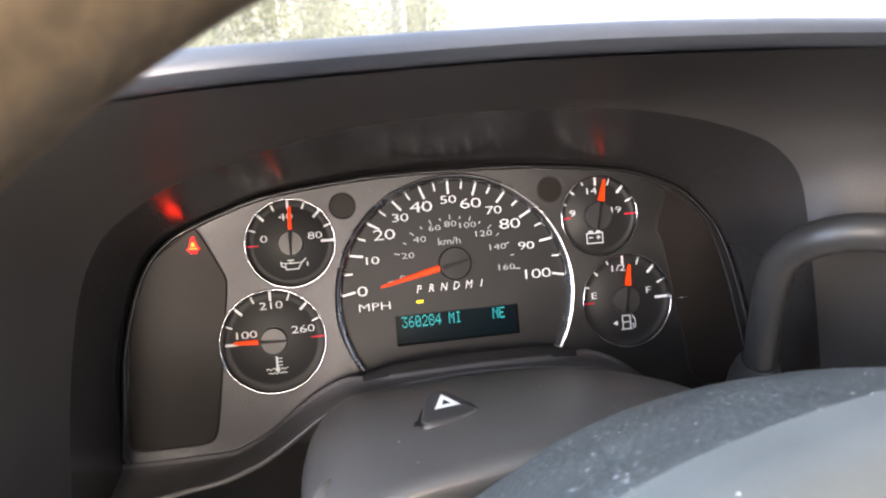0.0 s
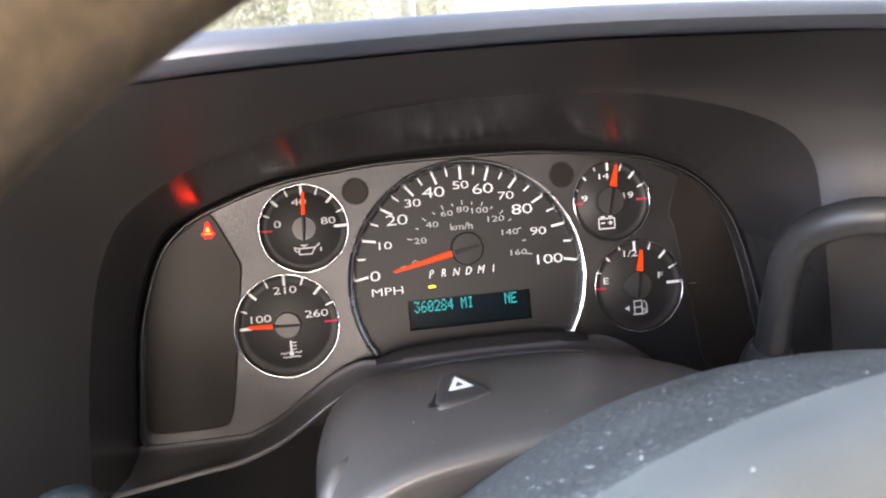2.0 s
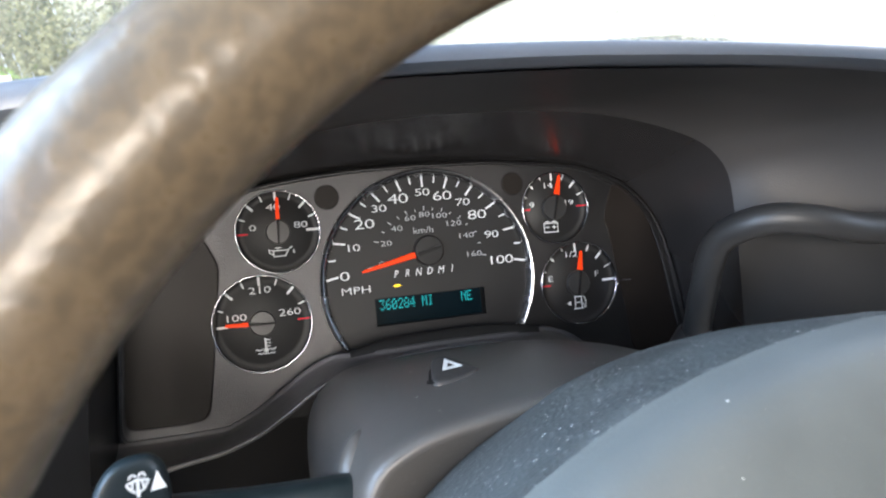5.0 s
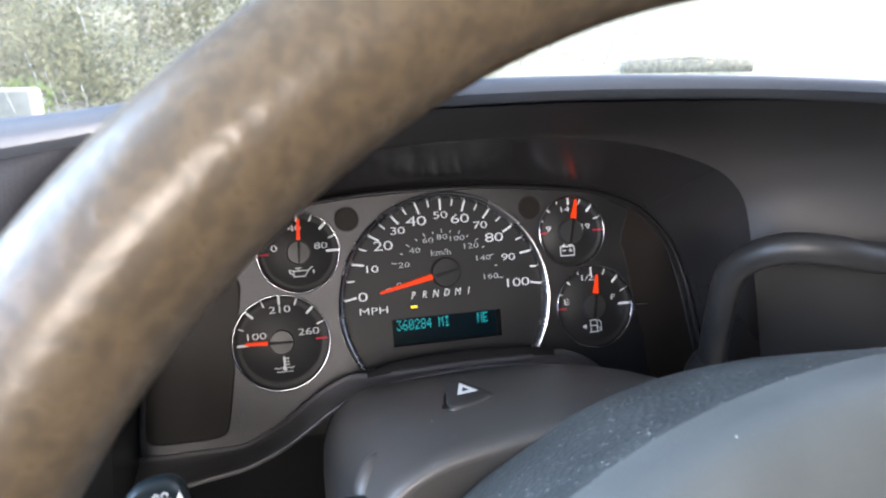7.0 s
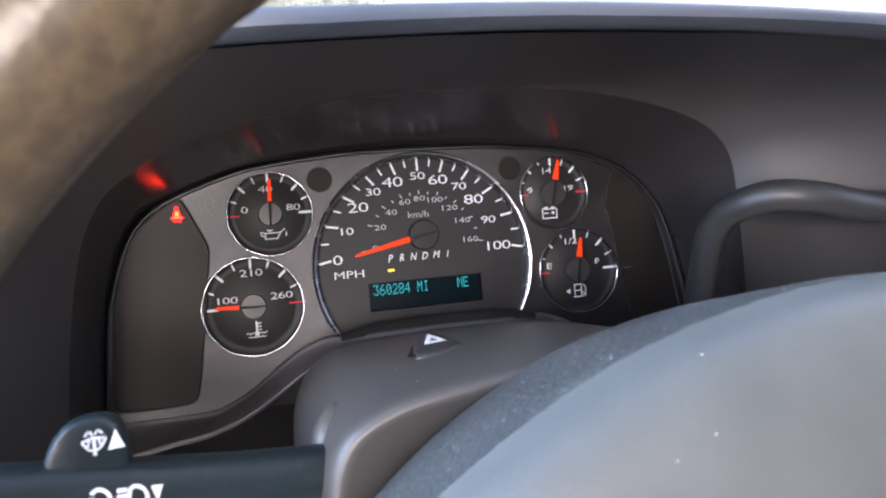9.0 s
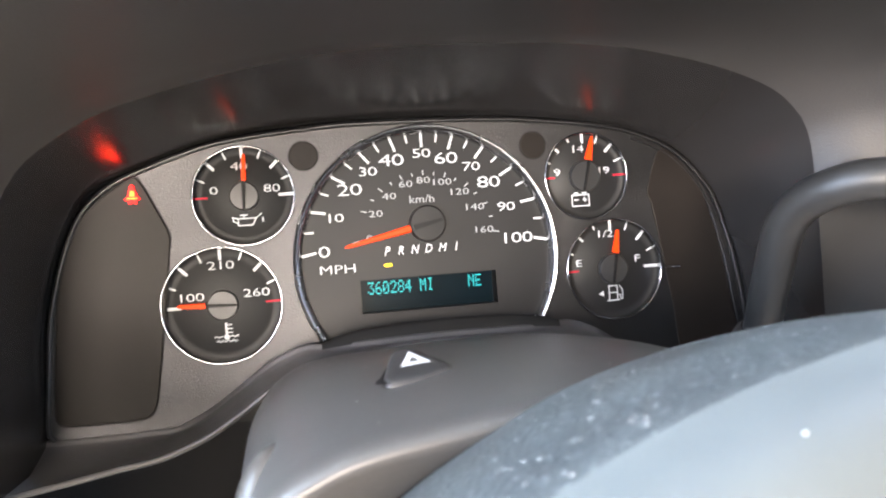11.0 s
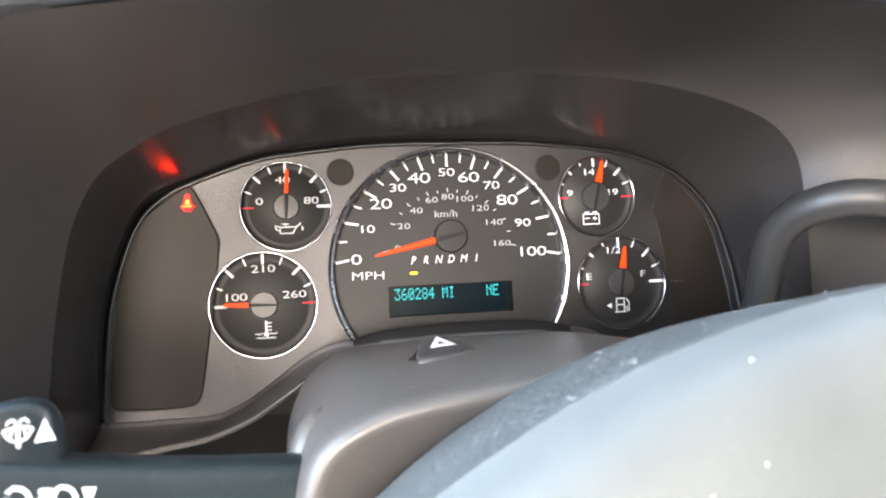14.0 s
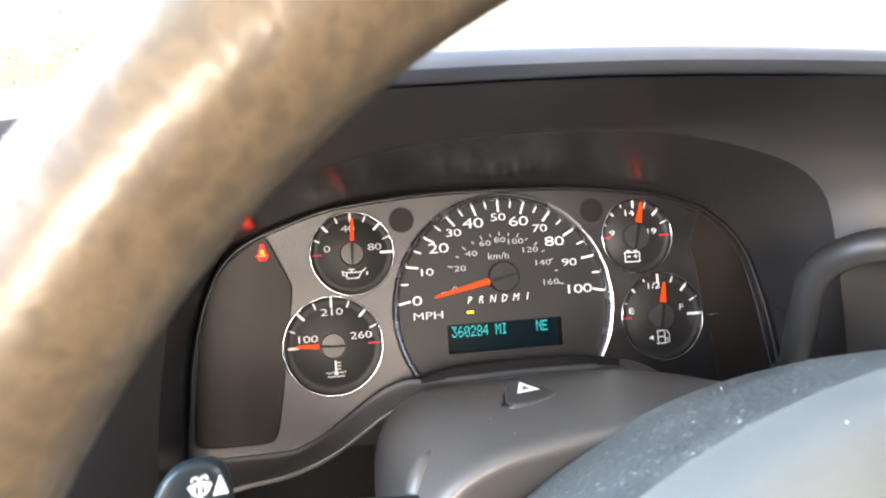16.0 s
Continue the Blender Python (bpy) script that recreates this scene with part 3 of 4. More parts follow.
# message display, set back behind its opening
display = part("message_display", flat([[(LCD[0] - 3, LCD[2] - 3), (LCD[1] + 3, LCD[2] - 3), (LCD[1] + 3, LCD[3] + 3), (LCD[0] - 3, LCD[3] + 3)]], 9.0, 2.0), DISPLAY, cluster, "dark message display with cyan dot characters")
part("display_well", loft([[(u, y, v) for u, v in lcd_hole] for y in (0.6, 9.2)], closed=True), NEEDLE_TAIL, cluster)
DOTS = {"0": "01110 10001 10011 10101 11001 10001 01110", "2": "01110 10001 00001 00010 00100 01000 11111", "3": "11111 00010 00100 00010 00001 10001 01110", "4": "00010 00110 01010 10010 11111 00010 00010",
        "6": "00110 01000 10000 11110 10001 10001 01110", "8": "01110 10001 10001 01110 10001 10001 01110", "M": "10001 11011 10101 10101 10001 10001 10001", "I": "01110 00100 00100 00100 00100 00100 01110",
        "N": "10001 11001 10101 10011 10001 10001 10001", "E": "11111 10000 10000 11110 10000 10000 11111"}
for text, u0 in (("360284 MI", -32.2), ("NE", 22.4)):
    for k, letter in enumerate(text):
        if letter == " ":
            continue
        bm = bmesh.new()
        for row, bits in enumerate(DOTS[letter].split()):
            for col, bit in enumerate(bits):
                if bit == "1":
                    u, v = u0 + 4.0 * k + 0.66 * col, -29.4 - 0.95 * row
                    bm.faces.new([bm.verts.new((u + a, 8.8, v + b)) for a, b in ((-0.27, -0.40), (0.27, -0.40), (0.27, 0.40), (-0.27, 0.40))])
        part("character", bm, SEGMENT, display)

# side panels, seat belt lamp, blanked buttons
LEFT_PANEL = [(-148, -85), (-165, -85), (-179, -84.2), (-183.2, -82), (-184.2, -76), (-182.2, -50), (-179.2, -24), (-174.6, -2), (-167.8, 12), (-159, 20.5), (-150, 27), (-144, 31), (-141.5, 31.6), (-139, 29), (-135, 21), (-128.3, 6), (-127.2, 2), (-128, -6), (-132.5, -38), (-137.5, -71), (-139.6, -80), (-142.6, -84)]
LEFT_PANEL = [tuple(p)[:2] for p in resample([(u, v, 0) for u, v in LEFT_PANEL + LEFT_PANEL[:1]], 110)][:-1]
panel = part("warning_panel", flat([LEFT_PANEL], -3.8, 1.5, 0.4), PANEL, cluster, "smoked brown-black warning lamp panel")
part("panel_groove", flat([[(u * 1.0 + (u + 158) * 0.02, v + (v + 28) * 0.016) for u, v in LEFT_PANEL]], -3.2, 0.8), NEEDLE_TAIL, cluster)
right_panel = [(126, 4), (124, 10), (131, 30), (136, 33), (146, 24), (158, 6), (166, -24), (172, -60), (176, -84), (142, -84), (135, -50)]
right_panel = [tuple(p)[:2] for p in resample([(u, v, 0) for u, v in right_panel + right_panel[:1]], 60)][:-1]
part("warning_panel", flat([right_panel], -3.8, 1.5, 0.4), PANEL, cluster, "smoked brown-black warning lamp panel")


def lit(points):
    return [(-142.5 + (u + 142.6) * 0.70, 23.2 + (v - 21.0) * 0.66) for u, v in points]


lamp = part("seat_belt_lamp", join([patch(lit(loop), -5.3) for loop in ([(-147.6, 17.2), (-137.6, 17.2), (-138.4, 18.6), (-146.8, 18.6)], [(-145.6, 19.0), (-139.6, 19.0), (-140.8, 24.2), (-144.4, 24.2)], circle(-142.6, 26.0, 1.5, 12), [(-145.0, 14.4), (-143.4, 14.4), (-143.0, 16.6), (-145.4, 16.6)], [(-141.8, 14.4), (-140.2, 14.4), (-139.8, 16.6), (-142.2, 16.6)])], "seat_belt_lamp"), WARNING, cluster, "lit red seat belt warning lamp")
part("lamp_core", join([patch(lit([(-144.4, 19.6), (-140.8, 19.6), (-141.6, 23.4), (-143.6, 23.4)]), -5.5), stroke(lit([(-145.6, 18.0), (-139.8, 18.0)]), 0.6, -5.5)], "lamp_core"), WARNING_CORE, lamp)
for u, v in ((-61.0, 38.0), (59.8, 38.0)):
    part("blank_button", flat([circle(u, v, 7.0, 40)], -3.6, 1.2, 0.3), PANEL, cluster, "dark round blanked button")
    part("button_groove", flat([circle(u, v, 7.7, 40), circle(u, v, 7.0, 40)], -3.15, 0.3), NEEDLE_TAIL, cluster)

# Rod added to imitate a small glint right of the fuel gauge.
part("glint_rod", tube_mesh([(130.6, -6.0, -32.6), (133.5, -7.6, -32.8), (138.0, -8.6, -33.0)], [0.7, 0.6, 0.45], 8), CHROME, cluster, "thin chrome rod standing in for a glint beside the fuel gauge")
part("housing", block((-215, 18, -97), (205, 28, 74)), NEEDLE_TAIL, cluster)

# ---- dashboard ----
dashboard = thing("dashboard", (0, 40, -260), "dark grey moulded van dashboard with hooded cluster", "dashboard")
N = 96
S0 = [(-189.5, 3, -100), (-188, 3, -60), (-185, 3, -32), (-177.8, 3, -5), (-169.8, 3, 14), (-161.5, -1, 25), (-151, -1, 31.3), (-140.6, -1, 35.4), (-120, -1, 43), (-99, -1, 48.6), (-60, -1, 53.6), (-30, -1, 55.4), (0, -1, 56), (30, -1, 55.4), (60, -1, 53.6), (99, -1, 48.8), (121, -1, 43.4), (142, -1, 34), (157, -1, 20), (167, -1, 3), (175, -1, -25), (181, -1, -58), (186, -1, -100)]
S1 = [(-190, -75, -100), (-188, -75, -60), (-184, -75, -25), (-178, -75, 5), (-169, -75, 25), (-158, -75, 36), (-138, -75, 48), (-114, -75, 56), (-79, -75, 65), (-38, -75, 71), (15, -75, 73), (72, -75, 71), (116, -75, 63), (150, -75, 51), (165, -75, 38), (170, -75, 26), (171.5, -75, 8), (172, -75, -14), (173, -75, -40), (175, -75, -70), (178, -75, -100)]
R0, R1 = resample(S0, N), resample(S1, N)
lining = [[a.lerp(b, s) for a, b in zip(R0, R1)] for s in (0, 0.25, 0.5, 0.75, 1.0)]
part("cluster_lining", loft(lining), LINING, dashboard, "glossy black lining round the dials")
S1b = [(u * 1.001, y - 0.6, v + 0.2) for u, y, v in S1]
S3 = [(-206, -178, -100), (-206, -178, -60), (-203, -178, -25), (-198, -178, 5), (-192, -178, 26), (-180, -178, 46), (-163, -178, 58), (-146, -178, 62), (-111, -178, 66), (-44, -178, 69.4), (15, -178, 70.6), (80, -178, 70), (150, -178, 68), (230, -178, 62), (290, -178, 50), (322, -178, 25), (335, -178, -20), (340, -178, -100)]
R1b, R3 = resample(S1b, N), resample(S3, N)
hood = []
for k in range(9):
    s = k / 8
    hood.append([a.lerp(b, s) + Vector((0, 0, 1.6 * math.sin(math.pi * s))) for a, b in zip(R1b, R3)])
hood = [[p.copy() for p in R1]] + hood
part("hood", loft(hood), HOOD, dashboard, "dark grained hood over the dials")

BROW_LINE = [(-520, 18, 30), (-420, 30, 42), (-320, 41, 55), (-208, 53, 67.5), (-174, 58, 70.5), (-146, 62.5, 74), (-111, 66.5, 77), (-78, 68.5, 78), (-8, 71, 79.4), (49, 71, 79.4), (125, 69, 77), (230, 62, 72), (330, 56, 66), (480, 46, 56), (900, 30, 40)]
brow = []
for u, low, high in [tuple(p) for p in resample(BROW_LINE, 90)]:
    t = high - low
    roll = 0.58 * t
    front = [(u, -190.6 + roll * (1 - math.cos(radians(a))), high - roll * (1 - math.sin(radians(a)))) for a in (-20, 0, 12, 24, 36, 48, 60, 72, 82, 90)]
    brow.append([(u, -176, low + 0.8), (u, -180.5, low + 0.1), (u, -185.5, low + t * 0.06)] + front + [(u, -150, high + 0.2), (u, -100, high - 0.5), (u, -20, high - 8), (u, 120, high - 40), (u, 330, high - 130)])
part("dash_top", loft(brow), BROW_SKYLIT, dashboard, "dash top with rolled front edge, base lightened and blued for sky light", 50)



def brow_low(u):
    for (u0, l0, h0), (u1, l1, h1) in zip(BROW_LINE, BROW_LINE[1:]):
        if u0 <= u <= u1:
            return l0 + (l1 - l0) * (u - u0) / (u1 - u0)
    return 20.0


edge = resample([(-208, -178, -260), (-206, -178, -100), (-206, -178, -60), (-203, -178, -25), (-198, -178, 5), (-192, -178, 26), (-180, -178, 46), (-163, -178, 58), (-146, -178, 62)], 40)
fascia = []
for s, y in ((0.0, -176), (0.008, -180.5), (0.022, -183.5), (0.05, -184.5), (0.12, -183), (0.35, -176), (1.0, -162)):
    row = []
    for p in edge:
        u = p.x + (-520 - p.x) * s
        row.append((u, y, min(p.z, brow_low(u) + 1.5)))
    fascia.append(row)
part("side_fascia", loft(fascia), DASH_FACE, dashboard, "plain grey fascia beside the hood", 60)
vent = part("air_vent", loft([[(-236, -187, -40), (-236, -187, 20), (-330, -182, 20), (-330, -182, -40)], [(-239, -185, -37), (-239, -185, 17), (-327, -180, 17), (-327, -180, -37)], [(-241, -150, -37), (-241, -150, 17), (-327, -150, 17), (-327, -150, -37)]], closed=True), NEEDLE_TAIL, dashboard, "black air vent surround")
for k in range(4):
    part("vent_slat", block((-326, -186, -32 + 13 * k), (-240, -164, -30.5 + 13 * k), 0.5, 1), NEEDLE_TAIL, vent)

# rolled ledge under the dials, with a groove against the plate
UPPER = [(-200, -2, -91), (-175, -3, -91.8), (-135, -3, -91.8), (-126, -3, -89.7), (-114.5, -5, -84.2), (-99, -14, -72.9), (-83.4, -18, -62), (-68, -19.5, -55.8), (-58, -25, -55.2), (-40, -29, -54.9), (-20, -29.5, -54.4), (0, -29.5, -54.1)]
LOWER = [(-200, -38, -104.5), (-166, -39, -99.6), (-151, -40, -97), (-135, -40, -95), (-124.6, -40, -92.3), (-111, -40.5, -87), (-97.4, -41.5, -79), (-83.4, -43, -69.7), (-69.3, -44, -62.8), (-55, -45, -58.9), (-41, -45, -57), (-26, -45, -55.5), (0, -45, -54.6)]


def both_sides(points, n):
    return resample(points + [(-u, y, v) for u, y, v in points[-2::-1]], n)


upper, lower = both_sides(UPPER, 140), both_sides(LOWER, 140)
ledge = [[(p.x, p.y + dy, p.z + dz) for p in upper] for dy, dz in ((8, -1.0), (0.8, 0.7), (0.0, 1.0), (-0.8, 0.8), (-1.2, 0.1), (-1.4, -1.0), (-2.0, -1.8))]
for s in (0.2, 0.45, 0.7, 0.92):
    ledge.append([(a.x + (b.x - a.x) * s, a.y - 2 + (b.y - a.y + 2) * s, (a.z - 1.8) + (b.z - a.z + 1.8) * s - 1.1 * math.sin(math.pi * s)) for a, b in zip(upper, lower)])
for dy, dz in ((0.3, 0.5), (-0.6, 0.4), (-1.2, -0.3), (-1.0, -1.4), (3, -3.2), (40, -8)):
    ledge.append([(p.x, p.y + dy, p.z + dz) for p in lower])
part("lower_ledge", loft(ledge), LEDGE, dashboard, "dark rolled ledge under the dials", 60)
# dark lip that hides the foot of the speedometer
LIP_TOP = [(-59, -27, -53.6), (-52, -27, -51.2), (-40, -27, -49.0), (-20, -27, -47.9), (5, -27, -47.6), (30, -27, -48.2), (50, -27, -50.6), (59, -27, -53.0)]
lip_line = resample(LIP_TOP, 48)
lip_foot = [Vector((p.x, -29.5, -54.6 - 1.6 * (p.x / 58) ** 4)) for p in lip_line]
part("dial_lip", loft([[(p.x, -12, p.z - 3.5) for p in lip_line], [(p.x, -24, p.z - 0.8) for p in lip_line], [tuple(p) for p in lip_line], [(p.x, -28, p.z - 0.7) for p in lip_line], [tuple(p) for p in lip_foot]]), NEEDLE_TAIL, dashboard, "black lip along the foot of the dial", 60)
# Block and knee panel coloured near-black in place of cavity shade.
part("column_shade_block", block((-420, 110, -320), (400, 130, -58)), SHADE_BLACK, dashboard, "near-black block standing in for shade round the steering column")
part("knee_panel", loft([[(u, y, v) for u in (-520, -300, -206)] for y, v in ((-150, -100), (-120, -112), (-60, -130), (-40, -260))]), SHADE_BLACK, dashboard)
# Sheet added over the hood; its black stands for shade under the lever.
part("lever_shade_sheet", loft([[(170.5 + (163 - lean) * k / 8, -77.6 - 104 * k / 8, v - 2.5 * math.sin(math.pi * k / 8)) for k in range(9)] for v, lean in ((0, 4), (-3, 2), (-60, 1), (-100, 0))]), NEEDLE_TAIL, dashboard, "added near-black sheet darkening the hood under the gear lever", 60)
part("right_fascia", loft([[(340, -178, v), (420, -190, v), (600, -185, v), (900, -175, v)] for v in (-260, -100, 0, 40, 58)]), DASH_FACE, dashboard, "dark fascia beside the cluster hood")


# ---- steering column ----
column = thing("steering_column", (0, -110, -150), "dark grey steering column shroud with hazard switch", "steering column")
ARCH = [(-90, -150), (-91, -110), (-90, -80), (-83.5, -62), (-72, -51.8), (-58, -48.3), (-25, -46.5), (5, -46), (30, -47), (60, -52), (84, -60), (100, -72), (106, -100), (108, -150)]


def arch(y, drop, grow=1.0):
    return [Vector((p.x * grow, y, (p.z if p.z < -140 else p.z - drop))) for p in resample([(u, 0, v) for u, v in ARCH], 72)]


EDGE = [(-88, -150), (-87, -112), (-84.6, -86), (-82, -76), (-76.5, -67.6), (-67, -62), (-54, -57.6), (-30, -54), (-7, -51.5), (20, -51), (48, -53), (74, -60), (92, -72), (99, -100), (101, -150)]
top_line, edge_line = arch(0, 0), resample([(u, 0, v) for u, v in EDGE], 72)


def shroud_row(y, mix, inset=0.0, drop=0.0):
    row = []
    for p, q in zip(top_line, edge_line):
        m = p.lerp(q, mix)
        to = Vector((8 - m.x, 0, -120 - m.z))
        m = m + to.normalized() * min(inset, to.length * 0.6) if to.length > 1 else m
        row.append((m.x, y, m.z - (drop if m.z > -140 else 0)))
    return row


shells = [shroud_row(-12, 0, 6, 16), shroud_row(-30, 0, 3, 12), shroud_row(-60, 0, 0.8, 6.4), shroud_row(-80, 0, 0, 3.8), shroud_row(-100, 0, 0, 1.9), shroud_row(-125, 0.18, 0, 0.4), shroud_row(-145, 0.42), shroud_row(-165, 0.74), shroud_row(-178, 0.95), shroud_row(-184, 1.0, 0.3), shroud_row(-188, 1.0, 1.4), shroud_row(-190.5, 1.0, 3.2), shroud_row(-191, 1.0, 5.2), shroud_row(-189.5, 1.0, 8.0), shroud_row(-185, 1.0, 16), shroud_row(-180, 1.0, 30), shroud_row(-177, 1.0, 52)]
part("shroud", loft(shells), SHROUD, column, "dusty dark grey column shroud", 60)
lug = [(-74, -156, -63), (-77.5, -160, -67.5), (-80, -163.5, -74), (-81.5, -166, -82)]
part("stalk_boot", tube_mesh(resample(lug, 14), [1.2, 2.4, 3.4, 4.2, 4.8, 5.3, 5.7, 6.0, 6.2, 6.4, 6.5, 6.5, 6.5, 6.5], 18), SHROUD, column, "rounded boot beside the shroud")

# hazard switch: a low rounded wedge with a white outlined triangle
top_pts = [(-42.6, -149), (-41, -152.6), (-32, -151.5), (-22, -146.6), (-20.6, -144), (-25, -136), (-30, -128.5), (-34.5, -127.5), (-38.5, -133)]
smooth_top = [tuple(p)[:2] for p in resample([(u, y, 0) for u, y in top_pts + top_pts[:1]], 48)][:-1]
cu, cy = -31.5, -140.5


def switch_top(y):
    return -46.6 + (y - cy) * 0.24


rings = []
for scale_by, rise in ((1.0, -6.0), (1.0, -1.9), (0.985, -1.0), (0.94, -0.4), (0.86, -0.1), (0.6, 0.1), (0.2, 0.2)):
    rings.append([(cu + (u - cu) * scale_by, cy + (y - cy) * scale_by, switch_top(cy + (y - cy) * scale_by) + rise) for u, y in smooth_top])
hazard = part("hazard_switch", loft(rings, closed=True, caps=True), BUTTON, column, "raised grey hazard switch", 70)
slot = [(cu + (u - cu) * 1.13, cy + (y - cy) * 0.98) for u, y in smooth_top]
bm = bmesh.new()
bm.faces.new([bm.verts.new((u, y, -49.35 + (y + 142) * 0.09)) for u, y in slot])
for notch in ([(-45.6, -152.4), (-42.2, -153.0), (-41.8, -147.0), (-44.4, -147.4)], [(-21.4, -147.2), (-18.2, -145.4), (-18.6, -143.0), (-21.4, -143.4)]):
    bm.faces.new([bm.verts.new((u, y, -49.2 + (y + 142) * 0.09)) for u, y in notch])
part("switch_slot", bm, NEEDLE_TAIL, hazard)
tri = [(-36.6, -144.4), (-26.4, -142.4), (-32.2, -132.8)]
mid = (sum(p[0] for p in tri) / 3, sum(p[1] for p in tri) / 3)
bm = bmesh.new()
outer = [bm.verts.new((u, y, switch_top(y) + 0.45)) for u, y in tri]
inner = [bm.verts.new((mid[0] + (u - mid[0]) * 0.36, mid[1] + (y - mid[1]) * 0.36, switch_top(mid[1] + (y - mid[1]) * 0.36) + 0.45)) for u, y in tri]
for k in range(3):
    bm.faces.new((outer[k], outer[(k + 1) % 3], inner[(k + 1) % 3], inner[k]))
part("hazard_symbol", bm, PRINT, hazard, "white outlined triangle")

# ---- gear lever ----
lever = thing("gear_lever", (140, -72, -72), "dark grey bent column gear lever", "gear lever")
lever_path = resample([(139, -58, -92), (139.5, -66, -74), (138, -77, -58), (134, -90, -38), (133, -108, -8), (143, -132, 2.5), (165, -143, 0), (200, -142, -7), (260, -146, -9), (330, -163, -12)], 60)
part("tube", tube_mesh(lever_path, 8.0, 24), TUBE, lever, "painted steel tube")
part("collar", tube_mesh([(139.4, -64, -78), (139.2, -68, -71), (138.6, -73, -64), (138.2, -76, -60)], [13, 12.5, 11, 9], 24), TUBE, lever)

# ---- indicator stalk ----
stalk = thing("indicator_stalk", (-92.5, -176, -78.4), "black turn signal stalk with white symbols", "turn signal stalk")
stalk["base"] = [-0.090, -0.176, -0.080]   # its parts are drawn about this point
bar = resample([(-70, -166, -87), (-84, -172, -85), (-110, -184, -80.3), (-140, -197, -74.6), (-170, -209.5, -69), (-205, -224, -62.5)], 16)
arm = part("arm", tube_mesh(bar, [9.8] * 5 + [10, 10.3, 10.6, 11, 11.3, 11.6, 11.8, 12, 12, 12, 11], 20), STALK, stalk)
knob_profile = [(-160, -70, 0), (-159.5, -60, 0), (-157, -53.5, 0), (-153, -49.4, 0), (-147.5, -48.2, 0), (-142.6, -49.2, 0), (-139.6, -53, 0), (-138.4, -60, 0), (-138.0, -70, 0)]
outline = resample([(u, 0, v) for u, v, w in knob_profile], 30) + [Vector((-137, 0, -76)), Vector((-160, 0, -76))]
centre = Vector((-147.5, 0, -60))
knob_rows = []
for s, y in ((0.72, -205.9), (0.86, -205.4), (0.95, -204.0), (1.0, -202), (1.0, -200.5), (0.93, -199)):
    knob_rows.append([Vector((centre.x + (p.x - centre.x) * s, y + 0.42 * s * (p.x + 147.5), centre.z + (p.z - centre.z) * s)) for p in outline])
knob = part("wiper_switch", loft(knob_rows, closed=True, caps=True), STALK, stalk, "rounded black wash-wipe switch")


def on_knob(points):
    bm = bmesh.new()
    for loop in points:
        bm.faces.new([bm.verts.new((u, -206.5 + 0.42 * (u + 147.5), v)) for u, v in loop])
    return bm


def bars(line, wide):
    out = []
    for (u0, v0), (u1, v1) in zip(line, line[1:]):
        a, b = Vector((u0, v0)), Vector((u1, v1))
        side = Vector((-(b - a).y, (b - a).x)).normalized() * wide / 2
        out.append([tuple(a + side), tuple(a - side), tuple(b - side), tuple(b + side)])
    return out


part("arrow_symbol", on_knob([[(-143.2, -58.8), (-138.8, -58.8), (-141.0, -53.0)]]), PRINT, knob)
wiper_lines = bars([(-152.6, -54.8), (-151.0, -57.6)], 0.8) + bars([(-145.4, -54.8), (-147.0, -57.6)], 0.8) + bars([(-151.0, -57.6), (-149.0, -58.6), (-147.0, -57.6)], 0.8) + bars([(-152.6, -54.8), (-149.0, -53.8), (-145.4, -54.8)], 0.9) + bars([(-149.0, -60.2), (-149.0, -54.0)], 1.1) + bars([(-150.9, -57.0), (-150.4, -54.6)], 0.7) + bars([(-147.1, -57.0), (-147.6, -54.6)], 0.7) + bars([(-151.6, -53.2), (-151.0, -51.8), (-149.9, -51.8), (-149.4, -53.0)], 0.75) + bars([(-148.6, -53.0), (-148.1, -51.8), (-147.0, -51.8), (-146.4, -53.2)], 0.75)
part("wiper_symbol", on_knob([[(-146.3 + (u + 149) * 0.82, -56.4 + (v + 56.4) * 0.82) for u, v in loop] for loop in wiper_lines]), PRINT, knob)


def on_arm(loops):
    """Printed shapes wrapped on the front of the arm: u along it, w round it."""
    bm = bmesh.new()
    for loop in loops:
        bm.faces.new([bm.verts.new((u, -197 - 0.42 * (-140 - u) - math.sqrt(12.4 ** 2 - w * w), -74.6 + (u + 140) * -0.187 + w)) for u, w in loop])
    bmesh.ops.remove_doubles(bm, verts=bm.verts, dist=0.02)
    bmesh.ops.subdivide_edges(bm, edges=bm.edges[:], cuts=1, use_grid_fill=True)
    return bm


def arch_mark(u):
    """The outline of a lamp as one bent ribbon."""
    line = [Vector((p.x, p.z)) for p in resample([(u, 0, -2.5), (u + 0.4, 0, 4.6), (u + 1.8, 0, 5.5), (u + 3.6, 0, 4.9), (u + 4.7, 0, 3.0), (u + 4.9, 0, -2.5)], 14)]
    sides = []
    for k, p in enumerate(line):
        way = (line[min(k + 1, 13)] - line[max(k - 1, 0)]).normalized() * 0.5
        sides.append((p + Vector((-way.y, way.x)), p + Vector((way.y, -way.x))))
    return [[tuple(a[0]), tuple(a[1]), tuple(b[1]), tuple(b[0])] for a, b in zip(sides, sides[1:])]


part("lamp_symbol", on_arm(arch_mark(-147.2)), PRINT, arm, "white printed lamp symbol")
part("beam_mark", on_arm([[(-150.4, -2.5), (-148.1, -2.5), (-147.9, 4.8), (-149.9, 4.1)]]), PRINT, arm)
part("lamp_symbol", on_arm(arch_mark(-138.2)), PRINT, arm, "white printed lamp symbol")
